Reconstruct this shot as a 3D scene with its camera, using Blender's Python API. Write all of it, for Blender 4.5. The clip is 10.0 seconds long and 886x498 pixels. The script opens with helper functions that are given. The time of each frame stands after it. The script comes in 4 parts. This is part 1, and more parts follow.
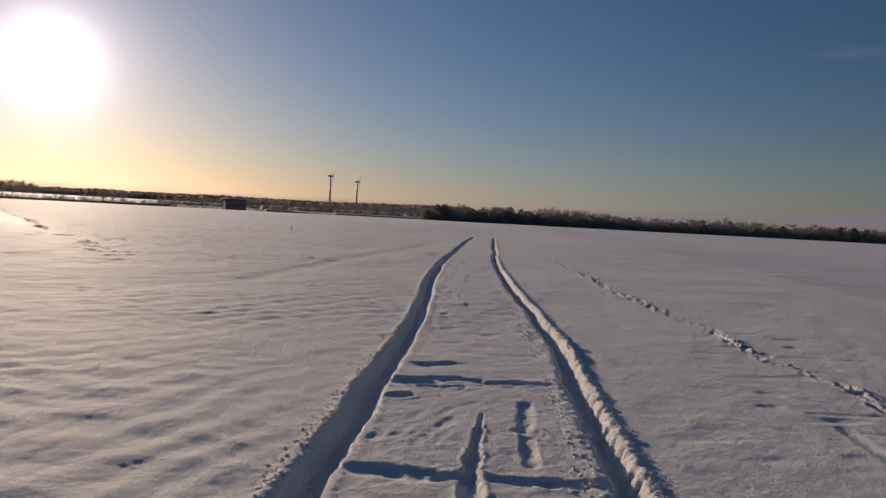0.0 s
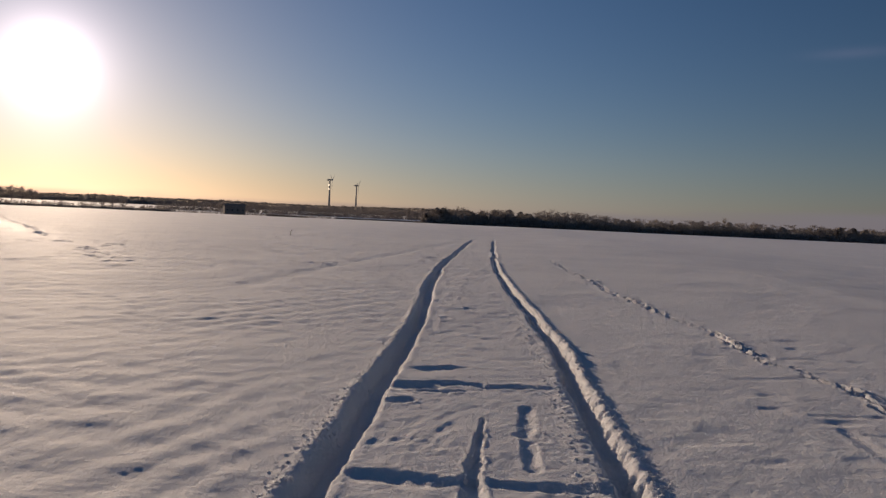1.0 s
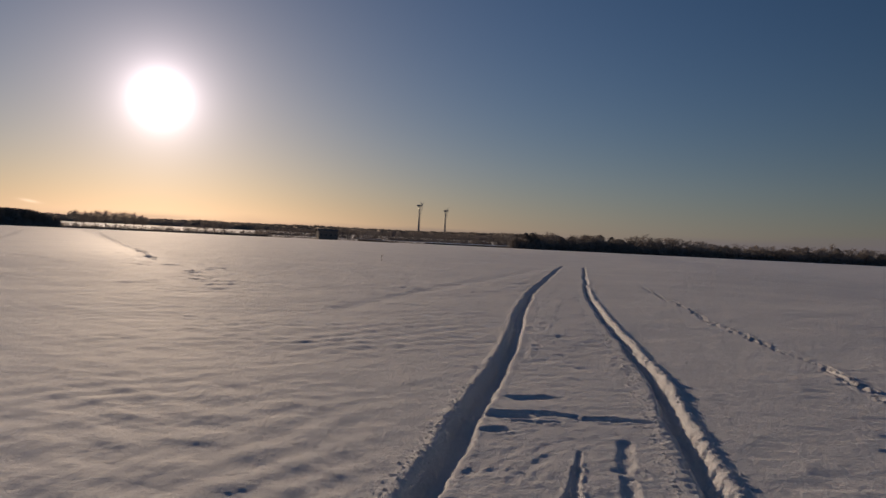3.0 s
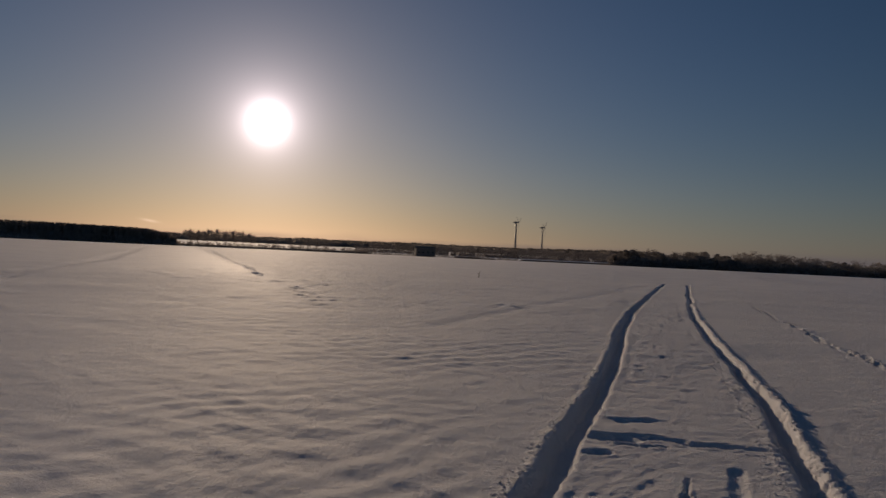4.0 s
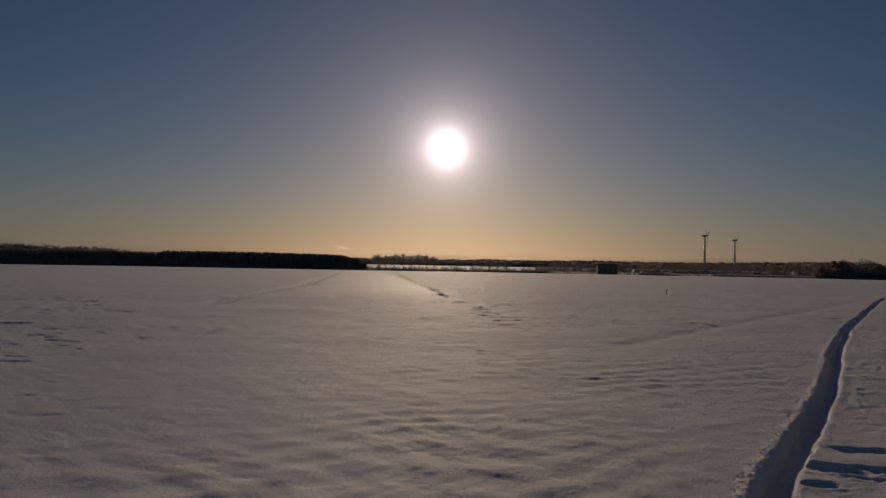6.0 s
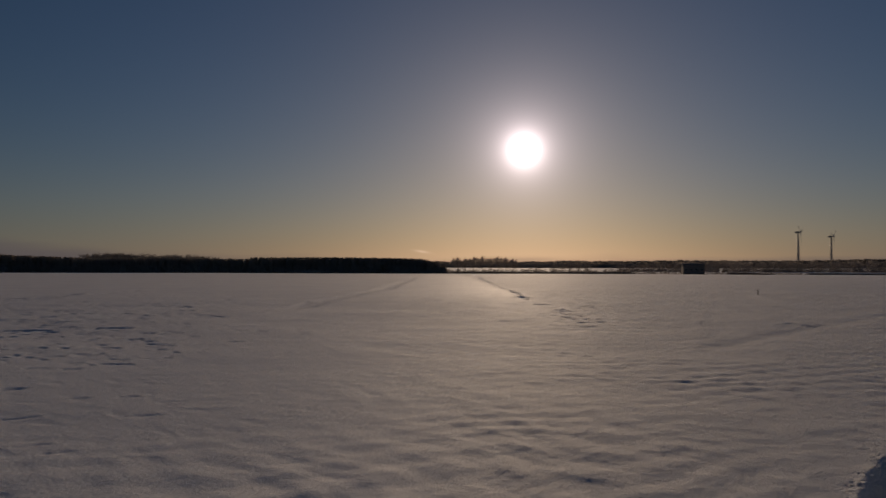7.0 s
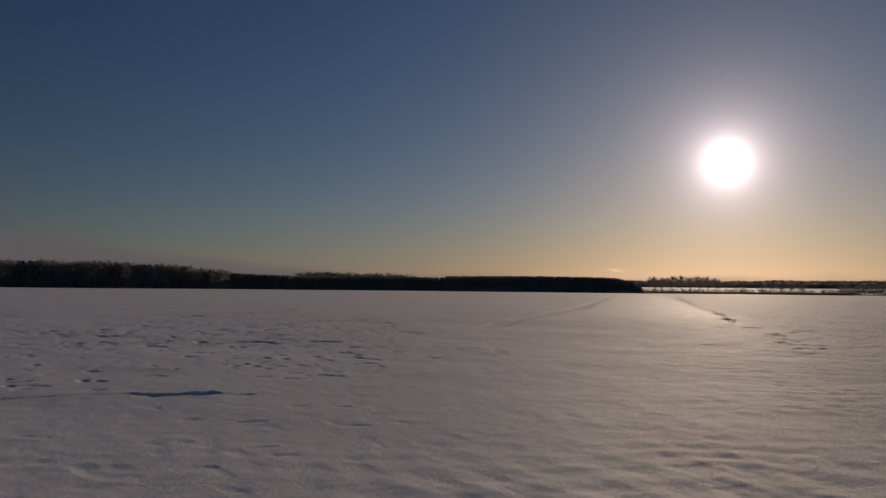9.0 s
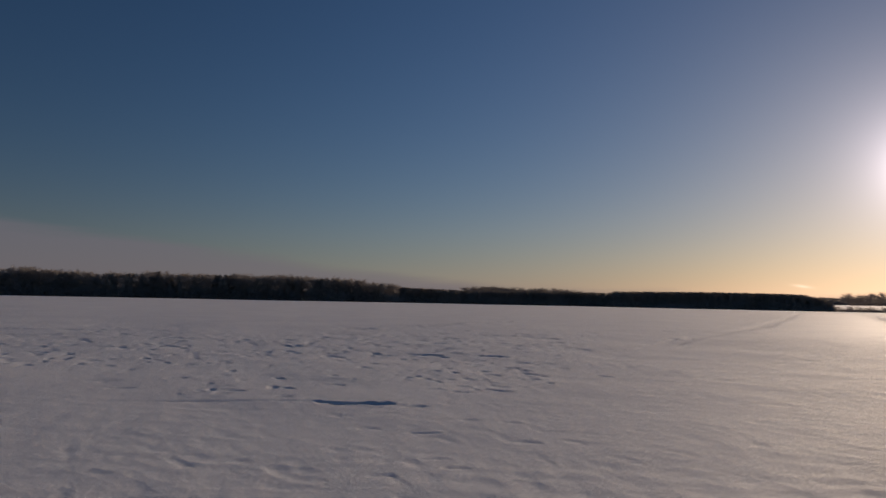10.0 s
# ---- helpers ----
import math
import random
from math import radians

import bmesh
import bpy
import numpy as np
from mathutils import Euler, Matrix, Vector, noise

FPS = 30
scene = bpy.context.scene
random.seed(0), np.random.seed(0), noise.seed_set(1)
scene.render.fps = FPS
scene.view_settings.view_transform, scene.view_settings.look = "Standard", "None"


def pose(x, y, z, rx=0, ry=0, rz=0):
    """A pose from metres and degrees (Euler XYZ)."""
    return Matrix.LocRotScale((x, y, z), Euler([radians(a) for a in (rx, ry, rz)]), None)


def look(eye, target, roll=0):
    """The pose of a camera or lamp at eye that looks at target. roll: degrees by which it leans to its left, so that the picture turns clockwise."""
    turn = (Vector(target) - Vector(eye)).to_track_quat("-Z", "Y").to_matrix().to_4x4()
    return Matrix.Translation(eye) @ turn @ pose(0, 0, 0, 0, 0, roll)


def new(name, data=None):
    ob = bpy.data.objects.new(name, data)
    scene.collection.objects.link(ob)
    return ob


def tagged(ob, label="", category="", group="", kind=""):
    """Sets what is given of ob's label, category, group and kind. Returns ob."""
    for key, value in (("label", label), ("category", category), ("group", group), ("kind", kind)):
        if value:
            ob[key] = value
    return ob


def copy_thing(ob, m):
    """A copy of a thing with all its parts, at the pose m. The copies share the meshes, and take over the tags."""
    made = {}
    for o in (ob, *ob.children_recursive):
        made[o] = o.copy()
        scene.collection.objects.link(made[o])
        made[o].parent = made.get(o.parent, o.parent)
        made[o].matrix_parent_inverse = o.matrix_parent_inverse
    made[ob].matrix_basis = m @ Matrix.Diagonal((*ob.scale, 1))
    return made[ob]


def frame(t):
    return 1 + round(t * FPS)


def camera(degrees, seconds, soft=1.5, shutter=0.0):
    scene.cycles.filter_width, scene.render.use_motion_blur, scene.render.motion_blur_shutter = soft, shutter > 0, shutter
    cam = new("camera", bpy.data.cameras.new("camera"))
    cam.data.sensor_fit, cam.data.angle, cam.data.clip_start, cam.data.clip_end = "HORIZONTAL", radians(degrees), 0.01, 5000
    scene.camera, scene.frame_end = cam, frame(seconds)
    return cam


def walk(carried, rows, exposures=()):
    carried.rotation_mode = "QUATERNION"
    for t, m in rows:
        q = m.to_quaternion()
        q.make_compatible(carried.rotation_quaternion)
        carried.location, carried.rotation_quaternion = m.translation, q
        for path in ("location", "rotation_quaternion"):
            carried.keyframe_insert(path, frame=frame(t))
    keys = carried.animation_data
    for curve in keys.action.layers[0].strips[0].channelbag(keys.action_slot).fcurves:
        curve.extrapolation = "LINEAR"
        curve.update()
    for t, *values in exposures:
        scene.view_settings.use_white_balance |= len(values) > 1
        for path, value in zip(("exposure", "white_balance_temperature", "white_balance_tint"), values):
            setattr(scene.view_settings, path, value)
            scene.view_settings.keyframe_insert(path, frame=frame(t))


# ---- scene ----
# ---- camera and its walk: a slow turn on the spot, camera held at chest height ----
LENS = 63.1
PATH = [
    (0.0, 0.000, 0.000, 1.428, -11.65, -2.48, -2.98),
    (0.5, 0.001, 0.004, 1.432, -11.70, -2.40, -2.59),
    (1.0, -0.001, 0.009, 1.438, -11.70, -2.23, -2.57),
    (1.5, -0.009, 0.018, 1.443, -11.56, -1.93, -2.78),
    (2.0, -0.021, 0.025, 1.447, -10.82, -1.36, -2.93),
    (2.5, -0.037, 0.028, 1.451, -8.75, -0.92, -2.73),
    (2.7, -0.042, 0.028, 1.453, -7.11, -0.78, -2.71),
    (3.8, -0.071, 0.026, 1.462, 1.41, 0.22, -2.68),
    (4.0, -0.076, 0.026, 1.463, 2.99, 0.44, -2.65),
    (4.5, -0.100, 0.029, 1.459, 6.56, 0.87, -2.02),
    (5.0, -0.113, 0.031, 1.455, 10.93, 1.23, -1.56),
    (5.5, -0.125, 0.032, 1.454, 14.45, 1.49, -1.24),
    (5.7, -0.133, 0.034, 1.453, 15.59, 1.52, -1.20),
    (6.8, -0.177, 0.041, 1.446, 22.04, 1.66, -0.30),
    (7.0, -0.184, 0.042, 1.445, 23.52, 1.71, -0.18),
    (7.5, -0.207, 0.037, 1.446, 27.35, 2.05, -0.36),
    (8.0, -0.230, 0.031, 1.448, 30.94, 2.40, -0.59),
    (8.5, -0.244, 0.022, 1.450, 34.84, 2.85, -0.74),
    (9.0, -0.252, 0.004, 1.454, 38.64, 3.10, -0.58),
    (9.5, -0.265, -0.022, 1.461, 44.56, 3.52, -0.61),
    (10.0, -0.278, -0.046, 1.469, 51.64, 4.08, -1.14),
]
EXPOSURES = [(t, stops, kelvin, 27) for t, stops, kelvin in (
    (0.0, -0.28, 6420), (1.5, -0.32, 6420), (2.5, -0.54, 6480), (4.0, -1.20, 6620), (5.0, -1.46, 6660), (8.0, -1.56, 6700), (9.0, -1.18, 6560), (9.5, -0.98, 6450), (10.0, -0.62, 6380))]
cam = camera(LENS, 10.0, soft=1.45, shutter=0.4)
walk(cam, [(t, pose(x, y, z, 90 + pitch, roll, yaw)) for t, x, y, z, yaw, pitch, roll in PATH], EXPOSURES)

# ---- world, sun ----
SUN_AZ, SUN_EL = radians(-17.1), radians(9.5)       # azimuth from +y towards +x
SUN_DIR = Vector((math.sin(SUN_AZ) * math.cos(SUN_EL), math.cos(SUN_AZ) * math.cos(SUN_EL), math.sin(SUN_EL)))

world = bpy.data.worlds.new("winter_sky")
scene.world = world
world.use_nodes = True
wn, wl = world.node_tree.nodes, world.node_tree.links
wn.clear()


def wmath(op, a, b=None, clamp=False):
    n = wn.new("ShaderNodeMath")
    n.operation, n.use_clamp = op, clamp
    for i, v in enumerate((a, b)):
        if v is None:
            continue
        if isinstance(v, (int, float)):
            n.inputs[i].default_value = v
        else:
            wl.new(v, n.inputs[i])
    return n.outputs[0]


def wmix(mode, fac, a, b):
    n = wn.new("ShaderNodeMix")
    n.data_type, n.blend_type = "RGBA", mode
    n.clamp_result = False
    for i, v in ((0, fac), (6, a), (7, b)):
        if isinstance(v, (int, float)):
            n.inputs[i].default_value = v
        elif isinstance(v, tuple):
            n.inputs[i].default_value = (*v, 1)
        else:
            wl.new(v, n.inputs[i])
    return n.outputs[2]


def wrange(v, a, b, c, d, kind="SMOOTHSTEP"):
    n = wn.new("ShaderNodeMapRange")
    n.interpolation_type = kind
    wl.new(v, n.inputs[0])
    for i, q in enumerate((a, b, c, d)):
        n.inputs[i + 1].default_value = q
    return n.outputs[0]


sky = wn.new("ShaderNodeTexSky")
sky.sky_type, sky.sun_disc = "NISHITA", False
sky.sun_elevation, sky.sun_rotation = SUN_EL, SUN_AZ
sky.altitude, sky.air_density, sky.dust_density, sky.ozone_density = 50, 1.0, 0.35, 3.0
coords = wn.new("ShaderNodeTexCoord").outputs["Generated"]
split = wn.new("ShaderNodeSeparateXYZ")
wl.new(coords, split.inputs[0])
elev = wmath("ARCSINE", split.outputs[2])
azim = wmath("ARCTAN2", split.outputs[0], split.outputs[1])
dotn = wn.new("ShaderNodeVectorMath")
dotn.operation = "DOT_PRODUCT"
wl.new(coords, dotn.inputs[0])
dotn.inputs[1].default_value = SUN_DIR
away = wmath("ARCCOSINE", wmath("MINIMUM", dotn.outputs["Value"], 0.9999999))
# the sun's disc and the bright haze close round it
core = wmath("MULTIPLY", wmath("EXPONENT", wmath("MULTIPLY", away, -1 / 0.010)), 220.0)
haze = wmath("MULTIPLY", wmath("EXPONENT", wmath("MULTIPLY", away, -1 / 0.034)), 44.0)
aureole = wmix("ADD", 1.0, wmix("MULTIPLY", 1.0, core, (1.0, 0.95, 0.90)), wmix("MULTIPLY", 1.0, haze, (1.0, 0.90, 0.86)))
clear = wn.new("ShaderNodeHueSaturation")
clear.inputs["Saturation"].default_value = 1.15
wl.new(sky.outputs[0], clear.inputs["Color"])
# pale mist low over the horizon takes the colour out of the sky
grey = wn.new("ShaderNodeRGBToBW")
wl.new(sky.outputs[0], grey.inputs[0])
mist_colour = wmix("MIX", wrange(away, 0.25, 0.80, 0.0, 1.0), (0.87, 0.71, 0.56), (0.86, 0.87, 0.93))
mist = wmix("MULTIPLY", 1.0, grey.outputs[0], mist_colour)
low_sky = wmath("MULTIPLY", wmath("EXPONENT", wmath("MULTIPLY", wmath("MAXIMUM", elev, 0.0), -1 / 0.055)), 0.74)
low_sky = wmath("MULTIPLY", low_sky, wrange(away, 0.25, 1.0, 1.0, 0.80))
deep = wmix("MULTIPLY", 1.0, clear.outputs[0], wrange(away, 0.35, 1.2, 1.0, 0.80))
air = wmix("MIX", low_sky, deep, mist)
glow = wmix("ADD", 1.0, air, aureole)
# thin bank of cloud low over the western woods and a trace of it in the east
cloud_noise = wn.new("ShaderNodeTexNoise")
cloud_map = wn.new("ShaderNodeMapping")
cloud_map.inputs["Scale"].default_value = (5, 5, 60)
wl.new(coords, cloud_map.inputs[0])
wl.new(cloud_map.outputs[0], cloud_noise.inputs["Vector"])
cloud_noise.inputs["Scale"].default_value, cloud_noise.inputs["Detail"].default_value = 1.0, 5.0
bank_top = wmath("ADD", wrange(azim, radians(-88), radians(-45), radians(5.6), radians(1.0), "LINEAR"), wrange(azim, radians(20), radians(60), 0.0, radians(1.6), "LINEAR"))
bank_top = wmath("ADD", bank_top, wmath("MULTIPLY", wmath("SUBTRACT", cloud_noise.outputs[0], 0.5), radians(1.6)))
bank = wrange(wmath("SUBTRACT", elev, bank_top), radians(-0.9), radians(0.35), 0.65, 0.0)
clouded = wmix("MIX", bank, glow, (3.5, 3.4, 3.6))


def wisp(base, az, el, wide, high, tilt, colour):
    """A short thin streak of cloud."""
    da, de = wmath("SUBTRACT", azim, radians(az)), wmath("SUBTRACT", elev, radians(el))
    de = wmath("ADD", de, wmath("MULTIPLY", da, tilt))
    fall = wmath("ADD", wmath("POWER", wmath("MULTIPLY", da, 1 / radians(wide)), 2.0), wmath("POWER", wmath("MULTIPLY", de, 1 / radians(high)), 2.0))
    return wmix("ADD", wmath("EXPONENT", wmath("MULTIPLY", fall, -1.0)), base, colour)


clouded = wisp(clouded, -25.2, 1.50, 0.55, 0.10, 0.14, (7.0, 5.6, 4.4))
clouded = wisp(clouded, 40.6, 12.6, 2.6, 0.35, 0.0, (0.45, 0.35, 0.4))
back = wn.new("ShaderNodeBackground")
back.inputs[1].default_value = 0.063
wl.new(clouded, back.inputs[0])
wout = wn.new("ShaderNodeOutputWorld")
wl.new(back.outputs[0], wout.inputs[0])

sun = new("sun", bpy.data.lights.new("sun", "SUN"))
sun.data.energy, sun.data.angle, sun.data.color = 3.75, radians(0.55), (1.0, 0.82, 0.53)
sun.matrix_world = look(SUN_DIR * 50, (0, 0, 0))


# ---- materials ----
def material(name, color, rough=0.8, vary=0.3, scale=4.0, bump=0.0, bump_scale=30.0, island=0.0, specular=0.3, thin=0.0):
    m = bpy.data.materials.new(name)
    m.use_nodes = True
    n, l = m.node_tree.nodes, m.node_tree.links
    p = n["Principled BSDF"]
    p.inputs["Roughness"].default_value = rough
    p.inputs["Specular IOR Level"].default_value = specular
    geo = n.new("ShaderNodeNewGeometry")
    tex = n.new("ShaderNodeTexNoise")
    tex.inputs["Scale"].default_value, tex.inputs["Detail"].default_value = scale, 6.0
    l.new(geo.outputs["Position"], tex.inputs["Vector"])
    ramp = n.new("ShaderNodeMapRange")
    ramp.inputs[3].default_value, ramp.inputs[4].default_value = 1 - vary, 1 + vary
    ramp.inputs[1].default_value, ramp.inputs[2].default_value = 0.25, 0.75
    l.new(tex.outputs[0], ramp.inputs[0])
    value = ramp.outputs[0]
    if island:
        r2 = n.new("ShaderNodeMapRange")
        r2.inputs[3].default_value, r2.inputs[4].default_value = 1 - island, 1 + island
        l.new(geo.outputs["Random Per Island"], r2.inputs[0])
        mul = n.new("ShaderNodeMath")
        mul.operation = "MULTIPLY"
        l.new(value, mul.inputs[0]), l.new(r2.outputs[0], mul.inputs[1])
        value = mul.outputs[0]
    hsv = n.new("ShaderNodeHueSaturation")
    hsv.inputs["Color"].default_value = (*color, 1)
    l.new(value, hsv.inputs["Value"])
    l.new(hsv.outputs[0], p.inputs["Base Color"])
    if bump:
        t2 = n.new("ShaderNodeTexNoise")
        t2.inputs["Scale"].default_value, t2.inputs["Detail"].default_value = bump_scale, 5.0
        l.new(geo.outputs["Position"], t2.inputs["Vector"])
        b = n.new("ShaderNodeBump")
        b.inputs["Strength"].default_value, b.inputs["Distance"].default_value = 1.0, bump
        l.new(t2.outputs[0], b.inputs["Height"])
        l.new(b.outputs[0], p.inputs["Normal"])
    if thin:
        # added translucency brightens backlit twigs and needles, in place of veiling glare
        lucent, blend = n.new("ShaderNodeBsdfTranslucent"), n.new("ShaderNodeMixShader")
        l.new(hsv.outputs[0], lucent.inputs["Color"])
        blend.inputs[0].default_value = thin
        l.new(p.outputs[0], blend.inputs[1]), l.new(lucent.outputs[0], blend.inputs[2])
        l.new(blend.outputs[0], n["Material Output"].inputs["Surface"])
    return m


def snow_material(name, grain=0.0125):
    """Wind-packed snow: nearly white, softly glossy crust, coarse grains, fine wind ripples and thin greyer patches."""
    m = bpy.data.materials.new(name)
    m.use_nodes = True
    n, l = m.node_tree.nodes, m.node_tree.links
    p = n["Principled BSDF"]
    p.inputs["IOR"].default_value = 1.31
    p.inputs["Specular IOR Level"].default_value = 0.5
    p.inputs["Coat Weight"].default_value, p.inputs["Coat Roughness"].default_value, p.inputs["Coat IOR"].default_value = 0.48, 0.775, 1.31
    p.inputs["Subsurface Weight"].default_value = 0.6
    p.inputs["Subsurface Radius"].default_value = (1.0, 0.95, 0.95)
    p.inputs["Subsurface Scale"].default_value = 0.03
    geo = n.new("ShaderNodeNewGeometry")
    polish = n.new("ShaderNodeAttribute")
    polish.attribute_name = "crust"

    def noise_tex(scale, detail=4.0, rough=0.55, vector=None):
        t = n.new("ShaderNodeTexNoise")
        t.inputs["Scale"].default_value, t.inputs["Detail"].default_value, t.inputs["Roughness"].default_value = scale, detail, rough
        l.new(vector or geo.outputs["Position"], t.inputs["Vector"])
        return t.outputs[0]

    def sums(op, *values):
        q = n.new("ShaderNodeMath")
        q.operation = op
        for i, v in enumerate(values):
            if isinstance(v, (int, float)):
                q.inputs[i].default_value = v
            else:
                l.new(v, q.inputs[i])
        return q.outputs[0]

    def spread(v, a, b, c, d):
        q = n.new("ShaderNodeMapRange")
        l.new(v, q.inputs[0])
        for i, w in enumerate((a, b, c, d)):
            q.inputs[i + 1].default_value = w
        return q.outputs[0]

    patch = n.new("ShaderNodeValToRGB")
    patch.color_ramp.elements[0].color, patch.color_ramp.elements[0].position = (0.86, 0.86, 0.875, 1), 0.35
    patch.color_ramp.elements[1].color, patch.color_ramp.elements[1].position = (0.935, 0.93, 0.93, 1), 0.62
    l.new(noise_tex(0.22, 6.0), patch.inputs[0])
    l.new(patch.outputs[0], p.inputs["Base Color"])
    gloss = spread(noise_tex(1.3), 0.3, 0.7, 0.98, 0.88)
    l.new(sums("MULTIPLY_ADD", polish.outputs["Fac"], -0.13, gloss), p.inputs["Roughness"])
    # short crests drawn by the wind across the field, strongest in patches
    turn = n.new("ShaderNodeMapping")
    turn.inputs["Rotation"].default_value = (0, 0, radians(42))
    turn.inputs["Scale"].default_value = (24.0, 5.5, 10.0)
    l.new(geo.outputs["Position"], turn.inputs["Vector"])
    crests = sums("MULTIPLY", noise_tex(1.0, 2.0, 0.5, turn.outputs[0]), spread(noise_tex(1.7, 3.0), 0.38, 0.62, 0.6, 2.4))
    drawn = n.new("ShaderNodeAttribute")
    drawn.attribute_name = "drawn"
    crests = sums("MULTIPLY", crests, drawn.outputs["Fac"])
    relief = sums("MULTIPLY_ADD", noise_tex(24.0, 5.0, 0.65), 2.7, sums("MULTIPLY", noise_tex(85.0, 3.0), 1.5))
    relief = sums("ADD", relief, crests)
    relief = sums("MULTIPLY_ADD", noise_tex(4.6, 3.0, 0.5), 1.8, relief)
    b = n.new("ShaderNodeBump")
    b.inputs["Strength"].default_value = 1.0
    l.new(sums("MULTIPLY_ADD", polish.outputs["Fac"], -0.8 * grain, grain), b.inputs["Distance"])
    l.new(relief, b.inputs["Height"])
    l.new(b.outputs[0], p.inputs["Normal"])
    return m


SNOW = snow_material("packed_snow", 0.0125)
ROOF_SNOW = snow_material("roof_snow", 0.02)
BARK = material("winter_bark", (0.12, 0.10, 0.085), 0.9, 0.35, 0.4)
# twig and needle colours raised above bare wood to imitate glare over the woods
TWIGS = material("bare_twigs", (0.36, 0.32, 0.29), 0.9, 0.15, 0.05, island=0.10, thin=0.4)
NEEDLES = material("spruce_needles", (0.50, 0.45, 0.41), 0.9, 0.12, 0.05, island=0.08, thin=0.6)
# paler, more translucent twigs: distance haze painted into the base colour
HAZE_TWIGS = material("far_twigs_haze_tone", (0.40, 0.365, 0.34), 0.95, 0.10, 0.02, island=0.06, thin=0.72)
TOWER = material("painted_steel", (0.26, 0.26, 0.26), 0.45, 0.06, 0.3)
BLADE = material("grey_gelcoat", (0.34, 0.34, 0.34), 0.35, 0.05, 0.3)
BOARDS = material("dark_boards", (0.23, 0.19, 0.16), 0.85, 0.35, 1.2, 0.02, 6.0)
RENDER_WALL = material("grey_wall_plaster", (0.30, 0.28, 0.26), 0.9, 0.2, 0.8)
GLASS = material("dark_window_glass", (0.02, 0.022, 0.025), 0.08, 0.1, 1.0, specular=0.6)
STALK = material("dry_stalk", (0.16, 0.11, 0.06), 0.9, 0.3, 20.0)


# ---- mesh helpers ----
def mesh_object(name, verts, faces, mat, parent=None, label="", smooth=False):
    me = bpy.data.meshes.new(name)
    me.from_pydata(verts, [], faces)
    me.materials.append(mat)
    if smooth:
        me.shade_smooth()
    ob = new(name, me)
    if parent is not None:
        ob.parent = parent
    if label:
        tagged(ob, label)
    return ob


def part(name, bm, mat, parent=None, label="", smooth=False):
    me = bpy.data.meshes.new(name)
    bm.normal_update()
    bm.to_mesh(me)
    bm.free()
    me.materials.append(mat)
    if smooth:
        me.shade_smooth()
    ob = new(name, me)
    if parent is not None:
        ob.parent = parent
    if label:
        tagged(ob, label)
    return ob


def box(bm, x0, x1, y0, y1, z0, z1, bevel=0.0):
    made = bmesh.ops.create_cube(bm, size=1.0, matrix=Matrix.LocRotScale(((x0 + x1) / 2, (y0 + y1) / 2, (z0 + z1) / 2), None, (x1 - x0, y1 - y0, z1 - z0)))
    if bevel:
        edges = list({e for v in made["verts"] for e in v.link_edges})
        bmesh.ops.bevel(bm, geom=edges, offset=bevel, segments=1, affect="EDGES")


rng = np.random.default_rng(7)
TABLE = rng.random((256, 256))


def lattice(x, y, shift=0):
    """Smooth value noise from -1 to 1."""
    x, y = np.asarray(x) + 17.3 * shift, np.asarray(y) + 9.1 * shift
    xi, yi = np.floor(x).astype(int), np.floor(y).astype(int)
    fx, fy = x - xi, y - yi
    fx, fy = fx * fx * fx * (fx * (fx * 6 - 15) + 10), fy * fy * fy * (fy * (fy * 6 - 15) + 10)
    a, b = TABLE[xi & 255, yi & 255], TABLE[(xi + 1) & 255, yi & 255]
    c, d = TABLE[xi & 255, (yi + 1) & 255], TABLE[(xi + 1) & 255, (yi + 1) & 255]
    return 2 * ((a + (b - a) * fx) * (1 - fy) + (c + (d - c) * fx) * fy) - 1


def fbm(x, y, octaves=3, shift=0):
    total, amp, norm = 0.0, 1.0, 0.0
    for o in range(octaves):
        total = total + amp * lattice(x * 2 ** o, y * 2 ** o, shift + 3 * o)
        norm += amp
        amp *= 0.5
    return total / norm


def step(a, b, v):
    t = np.clip((v - a) / (b - a), 0, 1)
    return t * t * (3 - 2 * t)


# ---- the ground: one sheet of snow from the standing place to the horizon ----
FAR_R = [0, 60, 480, 560, 700, 900, 1300, 2200, 4900]
FAR_Z = [0, -0.05, -0.52, 0.1, 2.2, 4.6, 7.5, 12.0, 20.0]

# middle line of the vehicle track, x for y
LINE_Y = [-30, 0, 3.6, 5.0, 6.0, 7.3, 9.3, 13.6, 19.5, 28.6, 33.4, 55, 90]
LINE_X = [-7.5, 0.02, 0.97, 1.34, 1.60, 1.97, 2.52, 3.45, 4.80, 7.20, 8.55, 14.6, 25.0]
DENSE_Y = np.linspace(-30, 90, 2401)
DENSE_X = np.interp(DENSE_Y, LINE_Y, LINE_X)
DENSE_X = np.convolve(np.pad(DENSE_X, 40, mode="edge"), np.hanning(81) / np.hanning(81).sum(), "valid")
SLOPE = np.gradient(DENSE_X, DENSE_Y)
GAUGE = 0.88


def beside_track(x, y):
    """Metres to the right of the track's middle line."""
    return (x - np.interp(y, DENSE_Y, DENSE_X)) / np.sqrt(1 + np.interp(y, DENSE_Y, SLOPE) ** 2)


def smooth_swath(x, y):
    """The wind-smoothed strip between the drift edge and the treads, with rougher crust on both sides of it."""
    r = np.hypot(x, y)
    edge_l = np.interp(y, [0, 24, 49.5, 259, 300], [-8, -17, -27, -122, -141])
    edge_r = np.interp(y, [0, 21.7, 34.3, 61, 222, 300], [2, -5, -10.1, -21, -90, -123])
    return step(-1.2, 1.2, x - edge_l) * step(2.2, -1.4, x - edge_r) * step(15, 46, r) * (1 - step(270, 300, r))


